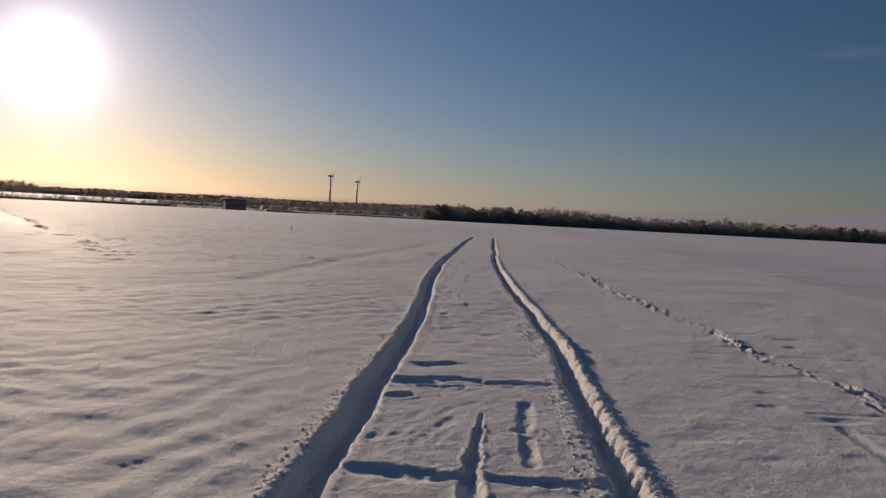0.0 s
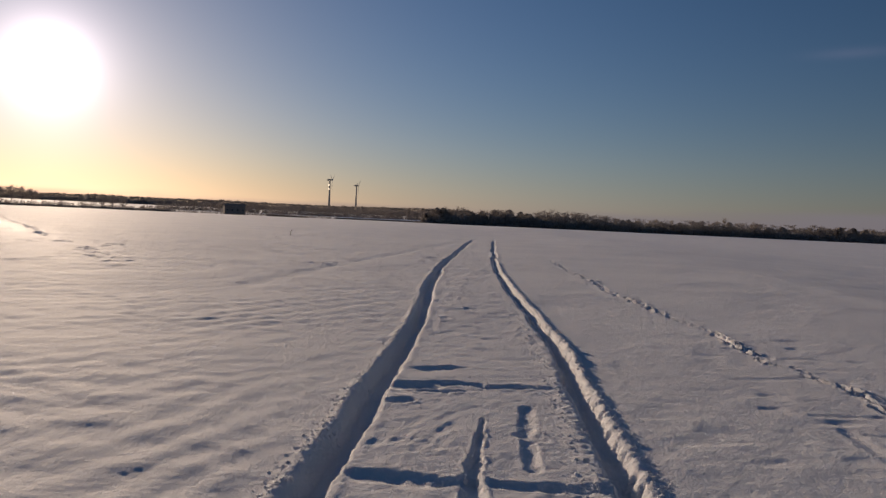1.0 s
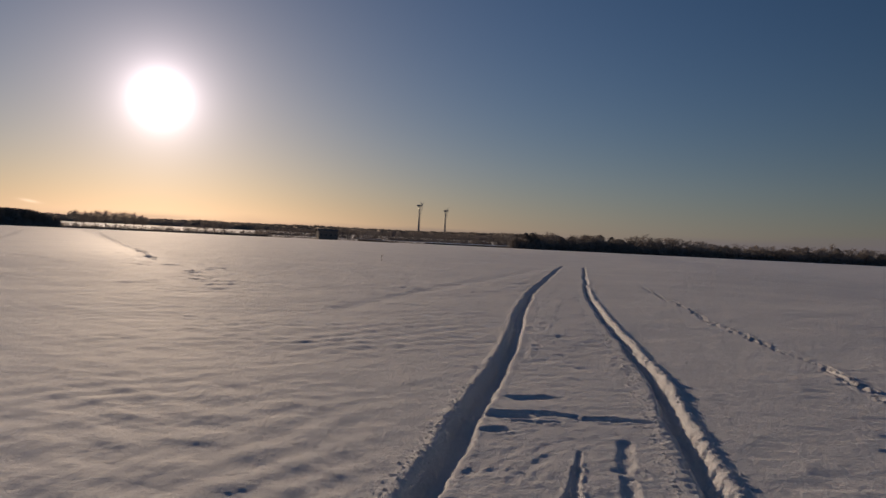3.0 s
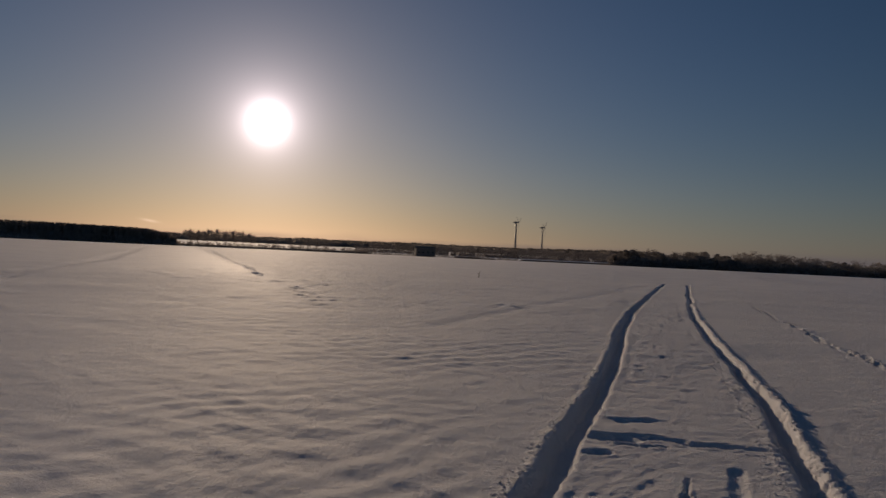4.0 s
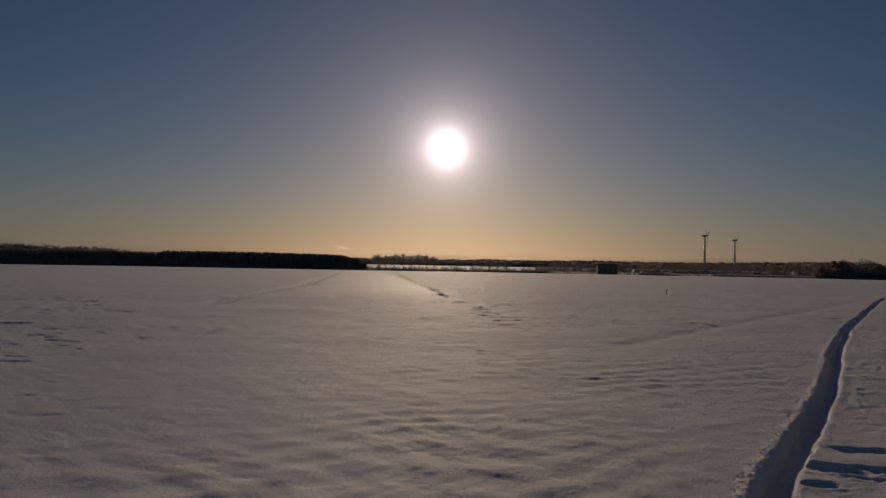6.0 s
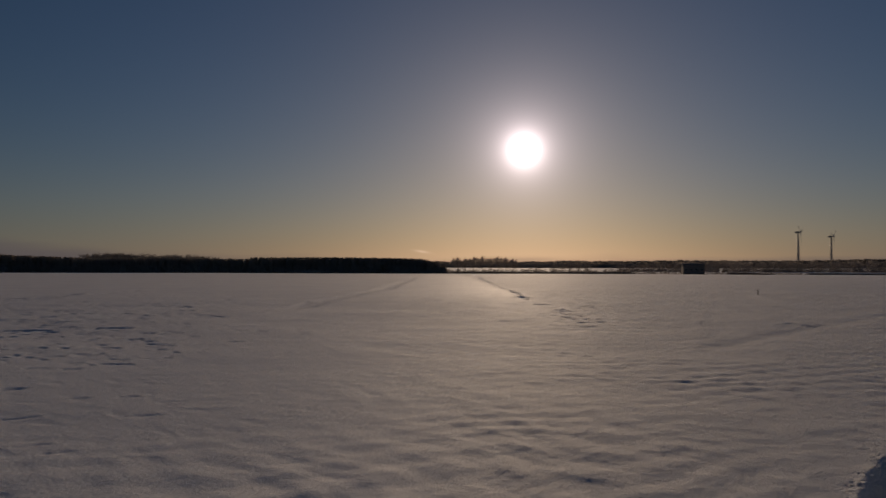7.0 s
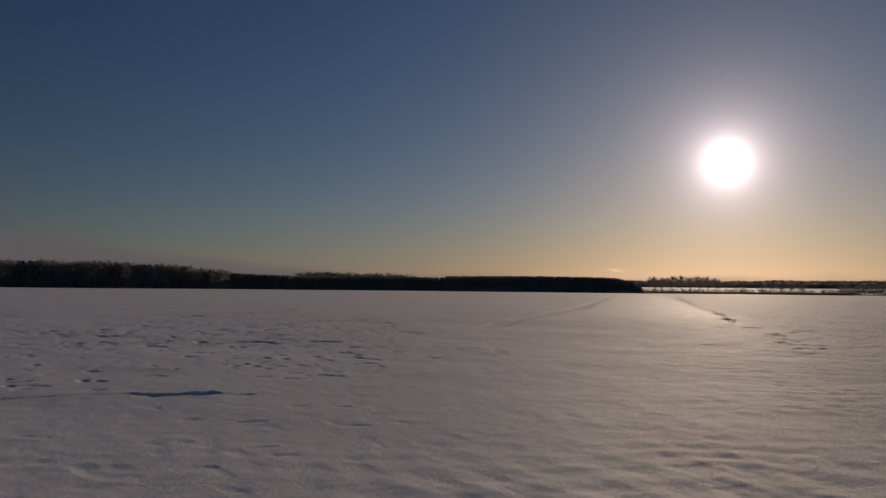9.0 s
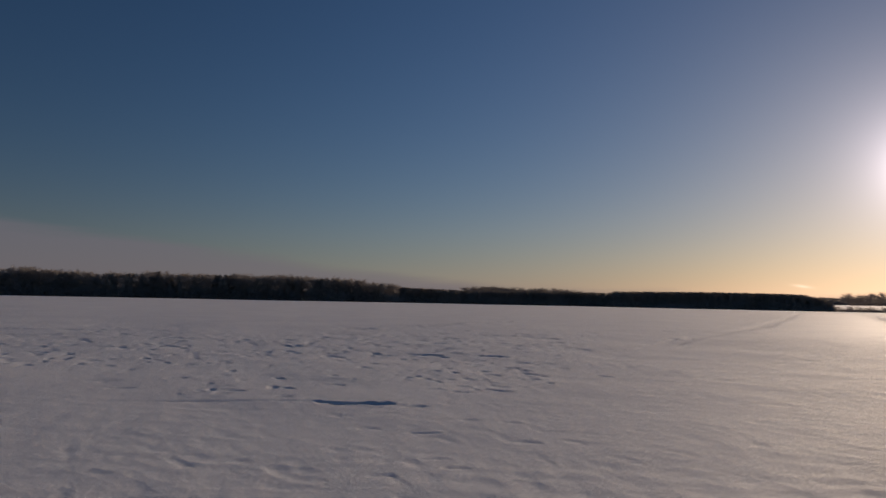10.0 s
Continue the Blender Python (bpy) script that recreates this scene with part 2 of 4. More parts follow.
def ground_z(x, y, fine=True):
    r = np.hypot(x, y)
    z = np.interp(r, FAR_R, FAR_Z)
    z = z + 0.22 * fbm(x / 55, y / 55, 2, 1) * step(25, 90, r) * (1 - step(420, 480, r)) + 2.0 * fbm(x / 400, y / 400, 2, 2) * step(900, 1600, r)
    # the field falls away behind a low crest, where the track drops out of sight
    z = z - 0.75 * step(57, 74, y) * (1 - step(95, 150, y)) * np.exp(-((x - 0.27 * y) / 16) ** 2)
    z = z + 0.05 * fbm(x / 7, y / 7, 2, 5) * step(5, 14, r)
    # the eastern part of the field lies a little lower and falls away from the sun
    z = z - np.clip(0.045 * (x - 9.5 - 0.305 * y), 0, 1.1) * step(10, 20, r) * step(0, 8, y) * (1 - step(300, 460, r))
    if not fine:
        return z
    swath = smooth_swath(x, y)
    off = beside_track(x, y)
    sx, sy = math.sin(SUN_AZ), math.cos(SUN_AZ)
    u, v = x * sx + y * sy, x * sy - y * sx
    warp = 0.30 * lattice(u / 1.6, v / 1.6, 4)
    patch = 0.35 + 0.65 * step(-0.35, 0.45, fbm(x / 3.5, y / 3.5, 2, 8))
    west = step(-0.25, -0.65, np.arctan2(x, y))
    east = step(0.9, 1.5, off) * step(0, 2, y)
    rough = 1 - 0.85 * swath + 0.4 * (1 - swath) * step(18, 26, r) * step(0, -4, x)
    z = z + 0.05 * swath
    # rounded hollows left by the wind, with softly raised crust between them
    bend_x, bend_y = 0.30 * lattice(x / 1.15, y / 1.15, 6), 0.30 * lattice(x / 1.15, y / 1.15, 7)
    close = np.sin(2 * math.pi * (x + bend_x) / 0.82) * np.sin(2 * math.pi * (y + bend_y) / 0.66) + 0.25 * np.sin(2 * math.pi * (x + 0.4 * y + bend_y) / 0.43) * np.sin(2 * math.pi * (y - 0.3 * x + bend_x) / 0.33)
    wide = np.sin(2 * math.pi * (x + 2.5 * bend_x) / 1.15) * np.sin(2 * math.pi * (y + 2.5 * bend_y) / 0.95) + 0.6 * lattice(x / 0.8, y / 0.55, 12)
    open_crust = step(1.0, 1.4, np.abs(off)) * (1 - 0.8 * east) * rough * patch
    swell = fbm((u + warp) / 0.75, v / 0.95, 2, 15)
    dune = fbm((u + warp) / 1.5, v / 2.2, 2, 13)
    z = z + open_crust * ((0.0094 + 0.004 * west) * (1 - step(12, 22, r)) * (1 - 0.7 * west * step(5.5, 8, r)) * close + 0.010 * step(12, 22, r) * (1 - 0.5 * west) * (1 - step(34, 66, r)) * wide)
    z = z + (1 - step(90, 200, r)) * rough * (1 - 0.5 * west) * (0.004 + 0.011 * step(10, 20, r)) * swell
    z = z + (1 - step(150, 300, r)) * (0.008 + 0.010 * step(4, 14, r)) * dune
    # small broken ripples over the middle of the field
    z = z + step(3.5, 7, r) * (1 - step(22, 38, r)) * (1 - 0.8 * swath) * (1 - 0.45 * east) * (1 - 0.5 * west) * 0.0062 * fbm(x / 0.25, y / 0.19, 2, 45)
    # short dark scoops cut into the flatter eastern crust
    scoop = np.maximum(0, lattice(x / 0.30, y / 0.22, 39) - 0.40)
    z = z - (1 - step(14, 26, r)) * east * patch * 0.028 * scoop + east * (1 - step(10, 18, r)) * 0.0035 * fbm(x / 0.16, y / 0.13, 2, 37)
    z = z + (1 - step(8, 15, r)) * (0.0024 - 0.0019 * west) * fbm(x / 0.060, y / 0.050, 2, 17)
    # two wheel ruts with pushed-up crumbly snow on their outer sides
    keep = 1 - step(64, 74, y)
    wob = 0.035 * lattice(y / 1.7, y * 0 + 3, 21) + 0.012 * lattice(y / 0.35, y * 0 + 7, 22)
    wall = 0.020 * fbm(x / 0.09, y / 0.09, 2, 23) + 0.008 * lattice(x / 0.035, y / 0.035, 20)
    for side, shift, middle, broad, deep, heap, heap_at, heap_wide, lip, lip_wide in (
            (-1, 0.0, GAUGE - 0.012, 0.086, 0.145, 0.032, 0.165, 0.048, 0.006, 0.040), (1, 2.5, GAUGE + 0.015, 0.056, 0.125, 0.046, 0.135, 0.050, 0.012, 0.080)):
        d = (off - side * middle + 0.03 * lattice(y / 1.3, y * 0 + shift, 24) + wob) * side
        half = broad + (1.5 if side > 0 else 0.9) * wall + 0.012 * lattice(y / 0.9, y * 0 + shift, 26)
        inner_soft = np.where(d < 0, 0.06 if side > 0 else 0.035, 0.045 if side > 0 else 0.06)
        rut = 1 - step(half - 0.035, half + inner_soft, np.abs(d))
        z = z - keep * rut * (deep + 0.02 * lattice(x / 0.3, y / 0.3, 25))
        berm = np.exp(-((d - heap_at) / heap_wide) ** 2)
        lumps = 0.85 + 0.32 * fbm(x / 0.12, y / 0.12, 2, 27) + 0.42 * lattice(x / 0.05, y / 0.05, 28)
        z = z + keep * berm * heap * np.maximum(0.1, lumps) * (0.8 + 0.45 * lattice(y / 1.1, y * 0 + shift, 29))
        knobs = np.exp(-((d - 0.10) / 0.06) ** 2) * fbm(x / 0.055, y / 0.055, 2, 46)
        z = z + keep * knobs * 0.011 * (1 - step(16, 28, y))
        spill = np.exp(-((d - heap_at - 0.10) / 0.07) ** 2) * np.maximum(0, lattice(x / 0.055, y / 0.055, 43) - 0.15)
        z = z + keep * spill * 0.006 * (1 - step(14, 24, y))
        inner = np.exp(-((d + 0.155) / lip_wide) ** 2)
        z = z + keep * inner * lip * np.maximum(0, 0.8 + 0.25 * lattice(x / 0.1, y / 0.1, 30) + 0.6 * lattice(x / 0.04, y / 0.04, 31))
    # rubble between and beside the ruts where someone trod
    between = (1 - step(0.55, 0.72, np.abs(off))) * (1 - step(6.8, 8.0, y))
    z = z + between * (0.0042 * fbm(x / 0.16, y / 0.11, 3, 33) + 0.0032 * fbm((x + 0.5 * y) / 0.16, (y - 0.5 * x) / 0.05, 2, 34))
    # short wind ripples on the ridge between the ruts
    z = z + (1 - step(0.5, 0.68, np.abs(off))) * step(6.5, 9, y) * (1 - step(30, 45, y)) * (0.007 * fbm(x / 0.24, y / 0.15, 2, 41) - 0.030 * np.maximum(0, lattice(x / 0.26, y / 0.20, 42) - 0.45))
    crumb = np.exp(-((off - 0.58) / 0.13) ** 2) * step(0.05, 0.5, lattice(y / 1.2, y * 0 + 1, 35)) * (1 - step(12, 16, y))
    z = z + crumb * 0.026 * np.maximum(0, fbm(x / 0.05, y / 0.05, 2, 36))
    return z


def azimuth_columns():
    cols, a = [], -180.0
    while a < 180.0 - 1e-6:
        cols.append(a)
        a += 0.12 if -14 <= a < 42 else 0.165 if -92 <= a < 49 else (0.5 if -97 <= a < 54 else 1.2)
    return np.radians(np.array(cols))


def ring_radii():
    rr, r = [0.12 + 0.09 * k for k in range(29)], 2.75
    while r < 4900:
        rr.append(r)
        r *= 1.005 if r < 12 else 1.0063 if r < 34 else (1.008 if r < 70 else (1.02 if r < 560 else 1.08))
    return np.array(rr + [4900.0])


COLS, RINGS = azimuth_columns(), ring_radii()
RR, AA = np.meshgrid(RINGS, COLS, indexing="ij")
GX, GY = RR * np.sin(AA), RR * np.cos(AA)
GZ = ground_z(GX, GY)


def dent(x0, y0, x1, y1, width, depth, rim=0.10, rough=0.3, soft=0.75):
    """Presses a rounded, uneven trough with a slight rim from one point to another."""
    reach = width * 1.6
    cx, cy = (x0 + x1) / 2, (y0 + y1) / 2
    radius = math.hypot(x1 - x0, y1 - y0) / 2 + reach
    dist = math.hypot(cx, cy)
    i0, i1 = np.searchsorted(RINGS, (dist - radius, dist + radius))
    spread = math.asin(min(0.99, radius / dist))
    az = math.atan2(cx, cy)
    j0, j1 = np.searchsorted(COLS, (az - spread, az + spread))
    if i1 <= i0 or j1 <= j0:
        return
    s = np.s_[i0:i1, j0:j1]
    x, y = GX[s], GY[s]
    dx, dy = x1 - x0, y1 - y0
    t = np.clip(((x - x0) * dx + (y - y0) * dy) / max(1e-9, dx * dx + dy * dy), 0, 1)
    d = np.hypot(x - x0 - t * dx, y - y0 - t * dy)
    half = width / 2 * (1 + rough * fbm(x / (width * 0.7), y / (width * 0.7), 2, int(40 + 7 * x0) % 31))
    GZ[s] += -depth * (1 - step(half * (1 - soft), half * (1 + soft), d)) + depth * rim * np.exp(-((d - half * 1.45) / (half * 0.4)) ** 2) * (0.75 + 0.45 * lattice(x / 0.13, y / 0.13, 44))


def trail(points, pace, length, width, depth, jitter, chance=1.0, sway=0.12, rim=0.5):
    """A line of treads along a broken line."""
    for (xa, ya), (xb, yb) in zip(points, points[1:]):
        run = math.hypot(xb - xa, yb - ya)
        ux, uy = (xb - xa) / run, (yb - ya) / run
        count = max(1, int(run / pace))
        for k in range(count):
            if random.random() > chance:
                continue
            q = (k + random.uniform(0.2, 0.8)) / count
            side = random.choice((-1, 1)) * sway + random.gauss(0, jitter)
            px, py = xa + (xb - xa) * q - uy * side, ya + (yb - ya) * q + ux * side
            ln = length * random.uniform(0.6, 1.4) / 2
            dent(px - ux * ln, py - uy * ln, px + ux * ln, py + uy * ln, width * random.uniform(0.8, 1.3), depth * random.uniform(0.6, 1.3), rim=rim)


def scatter(x0, x1, y0, y1, count, size, depth, soft=0.85):
    """Loose treads and wind scoops over a stretch of the field."""
    for k in range(count):
        px, py, a = random.uniform(x0, x1), random.uniform(y0, y1), random.uniform(-0.5, 0.5)
        ln, w = size * random.uniform(0.3, 1.3), size * random.uniform(0.4, 0.8)
        dent(px - ln * math.cos(a) / 2, py - ln * math.sin(a) / 2, px + ln * math.cos(a) / 2, py + ln * math.sin(a) / 2, w, depth * random.uniform(0.5, 1.3), rim=0.35, soft=soft)


# marks trodden and drawn between the ruts
dent(0.95, 6.17, 1.14, 6.15, 0.22, 0.028, rim=0.25, rough=0.5, soft=0.6)
dent(1.12, 6.16, 1.40, 6.21, 0.20, 0.024, rim=0.25, rough=0.5, soft=0.6)
dent(1.40, 6.22, 1.66, 6.17, 0.12, 0.022, rim=0.25, rough=0.5)
dent(1.10, 5.92, 1.24, 5.90, 0.055, 0.016, rim=0.6)
dent(1.30, 5.90, 1.48, 5.93, 0.060, 0.016, rim=0.6)
dent(1.68, 6.08, 2.02, 6.05, 0.14, 0.026, rim=0.35, rough=0.5)
dent(2.02, 6.04, 2.36, 5.97, 0.11, 0.020, rim=0.35, rough=0.5)
dent(0.83, 5.64, 0.94, 5.66, 0.15, 0.026, rim=0.3)
dent(1.31, 6.86, 1.50, 6.90, 0.19, 0.026, rim=0.15)
dent(1.58, 6.93, 1.72, 6.90, 0.10, 0.012, rim=0.4)
dent(1.42, 5.09, 1.30, 4.72, 0.035, 0.018, rim=0.5)
dent(1.30, 4.72, 1.15, 4.25, 0.055, 0.028, rim=0.4, rough=0.5)
dent(1.15, 4.25, 1.04, 3.90, 0.080, 0.036, rim=0.35, rough=0.5)
dent(1.04, 3.90, 0.92, 3.40, 0.110, 0.042, rim=0.30)
dent(1.85, 5.36, 1.64, 4.74, 0.095, 0.018, rim=0.2)
dent(1.60, 4.66, 1.66, 4.54, 0.12, 0.016, rim=0.3, soft=0.7)
dent(1.58, 4.52, 1.44, 4.00, 0.090, 0.018, rim=0.25)
dent(1.13, 3.80, 1.40, 3.72, 0.10, 0.019, rim=0.3)
dent(1.42, 3.71, 1.79, 3.63, 0.11, 0.022, rim=0.35, rough=0.5)
dent(0.42, 4.00, 0.57, 3.96, 0.16, 0.021, rim=0.2, soft=0.75)
dent(0.66, 3.90, 0.80, 3.88, 0.17, 0.021, rim=0.2, soft=0.75)
dent(0.86, 3.84, 0.93, 3.85, 0.10, 0.018, rim=0.2, soft=0.7)
# soft diagonal folds in the trodden patch
for fold_x, fold_y in ((0.55, 4.55), (0.72, 4.62), (0.80, 4.40), (0.95, 4.66), (0.93, 4.45), (1.05, 4.80), (0.86, 4.95), (1.10, 5.05)):
    dent(fold_x, fold_y, fold_x + 0.11, fold_y + 0.19, 0.075, 0.0045, rim=0.6, rough=0.5, soft=0.95)
trail([(1.62, 8.2), (2.3, 11.0), (3.1, 15.0), (4.6, 21.0)], 0.30, 0.16, 0.15, 0.009, 0.14, 0.9, 0.12)
trail([(2.6, 11.0), (3.75, 15.6), (5.1, 20.5)], 1.3, 0.4, 0.08, 0.02, 0.05, 0.8, 0.02)
# a line of deep treads that crosses the field beside the track
RIGHT_TRAIL = [(4.75, 4.3), (5.08, 5.31), (5.23, 5.88), (5.36, 6.60), (5.48, 7.60), (5.84, 8.72), (6.20, 9.90), (6.26, 10.48), (6.40, 11.64), (6.88, 13.92), (7.14, 15.43), (8.43, 20.06), (9.40, 23.94), (10.64, 28.72)]
for stretch, pace, length, width, depth, sway in ((RIGHT_TRAIL[:5], 0.13, 0.12, 0.055, 0.023, 0.06), (RIGHT_TRAIL[4:9], 0.17, 0.12, 0.055, 0.022, 0.05), (RIGHT_TRAIL[8:], 0.20, 0.14, 0.095, 0.036, 0.05)):
    trail(stretch, pace, length, width, depth, 0.03, 1.0, sway, 0.9)
dent(5.52, 7.85, 5.98, 9.35, 0.075, 0.036, rim=0.9)
dent(5.76, 8.35, 6.16, 9.55, 0.060, 0.030, rim=0.9)
dent(5.12, 5.35, 5.26, 6.00, 0.070, 0.028, rim=0.9)
# a bent furrow beside it
dent(4.20, 5.07, 4.85, 4.97, 0.09, 0.008, rim=0.3, soft=0.95)
dent(4.09, 4.58, 4.40, 4.48, 0.07, 0.007, rim=0.4, soft=0.95)
dent(4.15, 4.68, 3.85, 3.85, 0.09, 0.010, rim=0.2, soft=0.95)
# treads towards the sunlit farms
LEFT_TRAIL = [(-83, 215), (-30, 83), (-25.3, 70.6), (-16.2, 49.5), (-14.4, 44.5), (-10.2, 34.2)]
trail(LEFT_TRAIL[:3], 1.6, 1.3, 0.60, 0.12, 0.10, 0.85, 0.1)
trail(LEFT_TRAIL[2:], 0.85, 0.6, 0.30, 0.085, 0.10, 0.85, 0.10)
trail([(-7.4, 27.3), (-6.4, 25.3), (-5.6, 23.2), (-5.0, 21.9)], 0.20, 0.13, 0.13, 0.050, 0.18, 0.95, 0.20)
trail([(-5.0, 22.8), (-3.4, 21.9), (-2.0, 23.2), (1.5, 22.6)], 0.15, 0.09, 0.12, 0.036, 0.8, 0.9, 0.5)
scatter(-7, 6, 19.5, 40, 170, 0.24, 0.032)
scatter(-16, 9, 28, 62, 190, 0.42, 0.055)
dent(-0.9, 14.9, 1.38, 21.9, 0.5, 0.022, soft=0.9)
dent(1.38, 21.9, 7.58, 39.5, 0.8, 0.028, soft=0.9)
dent(7.58, 39.5, 13.6, 55.6, 0.9, 0.028)
# the low edge of drifted snow that runs towards the western wood, with a trodden scoop
dent(-122, 259, -27, 49.5, 1.4, 0.10, rim=0)
dent(-27, 49.5, -17, 24, 1.0, 0.05, rim=0)
trail([(-60, 120), (-27, 49.5), (-17.1, 24)], 1.6, 0.7, 0.3, 0.03, 0.4, 0.6, 0.3)
dent(-9.52, 5.00, -9.34, 5.10, 0.12, 0.022, rim=0.3, rough=0.7, soft=0.8)
dent(-9.30, 5.06, -9.00, 5.36, 0.25, 0.042, rim=0.3, rough=0.8, soft=0.8)
dent(-9.00, 5.40, -8.86, 5.66, 0.24, 0.042, rim=0.3, rough=0.7, soft=0.8)
dent(-8.80, 5.70, -8.66, 5.86, 0.12, 0.011, rim=0.2, soft=0.9)
dent(-11.0, 2.6, -9.6, 4.9, 0.14, 0.012, soft=0.9)
dent(-8.48, 5.95, -8.40, 6.06, 0.12, 0.016, soft=0.9)
dent(-31.5, 0.4, -30.4, 5.3, 0.5, 0.06, rim=0.1, soft=0.9)
dent(-35.0, 3.4, -33.4, 8.4, 0.5, 0.05, rim=0.1, soft=0.9)
scatter(-14, -9, 6.5, 13, 40, 0.16, 0.014)
scatter(-19, -11, 2.5, 14, 90, 0.20, 0.018)
scatter(-30, -17, 1.5, 20, 260, 0.26, 0.022)
# separate scuffs and wind-cut scoops in the western field
NEAR_MARKS = [(-11.0, 4.2, 0.11), (-10.2, 4.8, 0.17), (-9.3, 7.5, 0.11), (-8.4, 5.9, 0.16), (-7.2, 5.9, 0.12), (-6.8, 6.2, 0.1), (-6.1, 6.2, 0.16), (-7.4, 4.5, 0.08), (-6.8, 4.9, 0.21), (-5.8, 5.5, 0.17), (-5.7, 4.2, 0.13), (-5.4, 3.4, 0.1), (-5.3, 4.1, 0.13)]
MIDDLE_MARKS = [(-20.6, 5.8, 0.32), (-20.8, 3.3, 0.26), (-17.9, 2.6, 0.16), (-17.7, 3.9, 0.19), (-19.3, 7.5, 0.16), (-17.3, 7.4, 0.17), (-17.6, 7.8, 0.17), (-18.7, 8.4, 0.16), (-15.9, 5.3, 0.15), (-13.3, 4.3, 0.25), (-13.5, 3.1, 0.29), (-12.3, 3.1, 0.27), (-11.4, 4.4, 0.11), (-11.9, 4.5, 0.23), (-18.9, 8.5, 0.19), (-17.4, 7.8, 0.18), (-16.7, 12.4, 0.26), (-16.1, 12.8, 0.32), (-16.5, 10.8, 0.43), (-14.9, 12.9, 0.25), (-14.5, 13.3, 0.12), (-13.0, 12.4, 0.17), (-10.1, 9.8, 0.15), (-12.2, 9.1, 0.14), (-10.9, 8.4, 0.21), (-10.5, 8.8, 0.21), (-9.9, 8.0, 0.14), (-9.8, 7.3, 0.19), (-11.1, 9.8, 0.23), (-11.2, 6.2, 0.12)]
FAR_MARKS = [(-37.3, 8.4, 0.46), (-37.8, 12.1, 0.3), (-25.8, 8.2, 0.29), (-25.3, 8.7, 0.53), (-24.4, 9.3, 0.2), (-22.6, 5.9, 0.28), (-22.3, 5.2, 0.14), (-23.5, 4.5, 0.25), (-22.8, 3.9, 0.18), (-23.4, 11.4, 0.16), (-31.3, 19.6, 0.81), (-34.1, 24.4, 0.59), (-38.0, 31.2, 0.38), (-23.7, 14.0, 0.17), (-20.2, 11.8, 0.15), (-19.4, 12.8, 0.14), (-23.1, 11.3, 0.16), (-20.0, 15.4, 0.24), (-16.4, 15.5, 0.14)]
for mark_x, mark_y, mark_length in NEAR_MARKS + MIDDLE_MARKS + FAR_MARKS:
    far = math.hypot(mark_x, mark_y)
    across = (mark_y / far * mark_length / 2, -mark_x / far * mark_length / 2)
    dent(mark_x - across[0], mark_y - across[1], mark_x + across[0], mark_y + across[1], 0.11 + 0.011 * max(0.0, far - 8), 0.009 + 0.0016 * max(0.0, far - 8), rim=0.30, rough=0.6, soft=0.95)
trail([(-16.6, 11.8), (-15.5, 12.7), (-14.6, 13.4)], 0.4, 0.4, 0.2, 0.034, 0.15, 0.95, 0.2)
trail([(-30.8, 19), (-33, 22.5), (-37.1, 30.9), (-44, 42)], 1.2, 1.0, 0.30, 0.05, 0.3, 0.8, 0.3)
scatter(-40, -20, 0, 40, 260, 0.34, 0.028)
# more of them towards the wood's end, and shallow lumps in the crust close by
kept_state = random.getstate()
scatter(-18, -9, 8, 15, 110, 0.20, 0.020)
scatter(-27, -15, 9, 24, 130, 0.30, 0.030)
scatter(-8.5, -4.2, 1.0, 8.0, 120, 0.22, 0.0035, 0.98)
for edge_x, edge_y, edge_length in ((-33.0, 23.0, 2.6), (-36.5, 29.5, 3.2), (-32.0, 18.5, 2.0), (-46, 46, 4.0)):
    dent(edge_x, edge_y, edge_x - 0.2 * edge_length, edge_y + 0.98 * edge_length, 0.5, 0.05, rim=0.1, rough=0.6, soft=0.9)
random.setstate(kept_state)
# the wind-smoothed edge on the eastern side
dent(119, 338, 30.4, 68.5, 1.6, 0.04, rim=0)
dent(30.4, 68.5, 20.3, 36.6, 1.4, 0.025, rim=0)
dent(20.3, 36.6, 16.6, 24, 1.2, 0.02, rim=0)


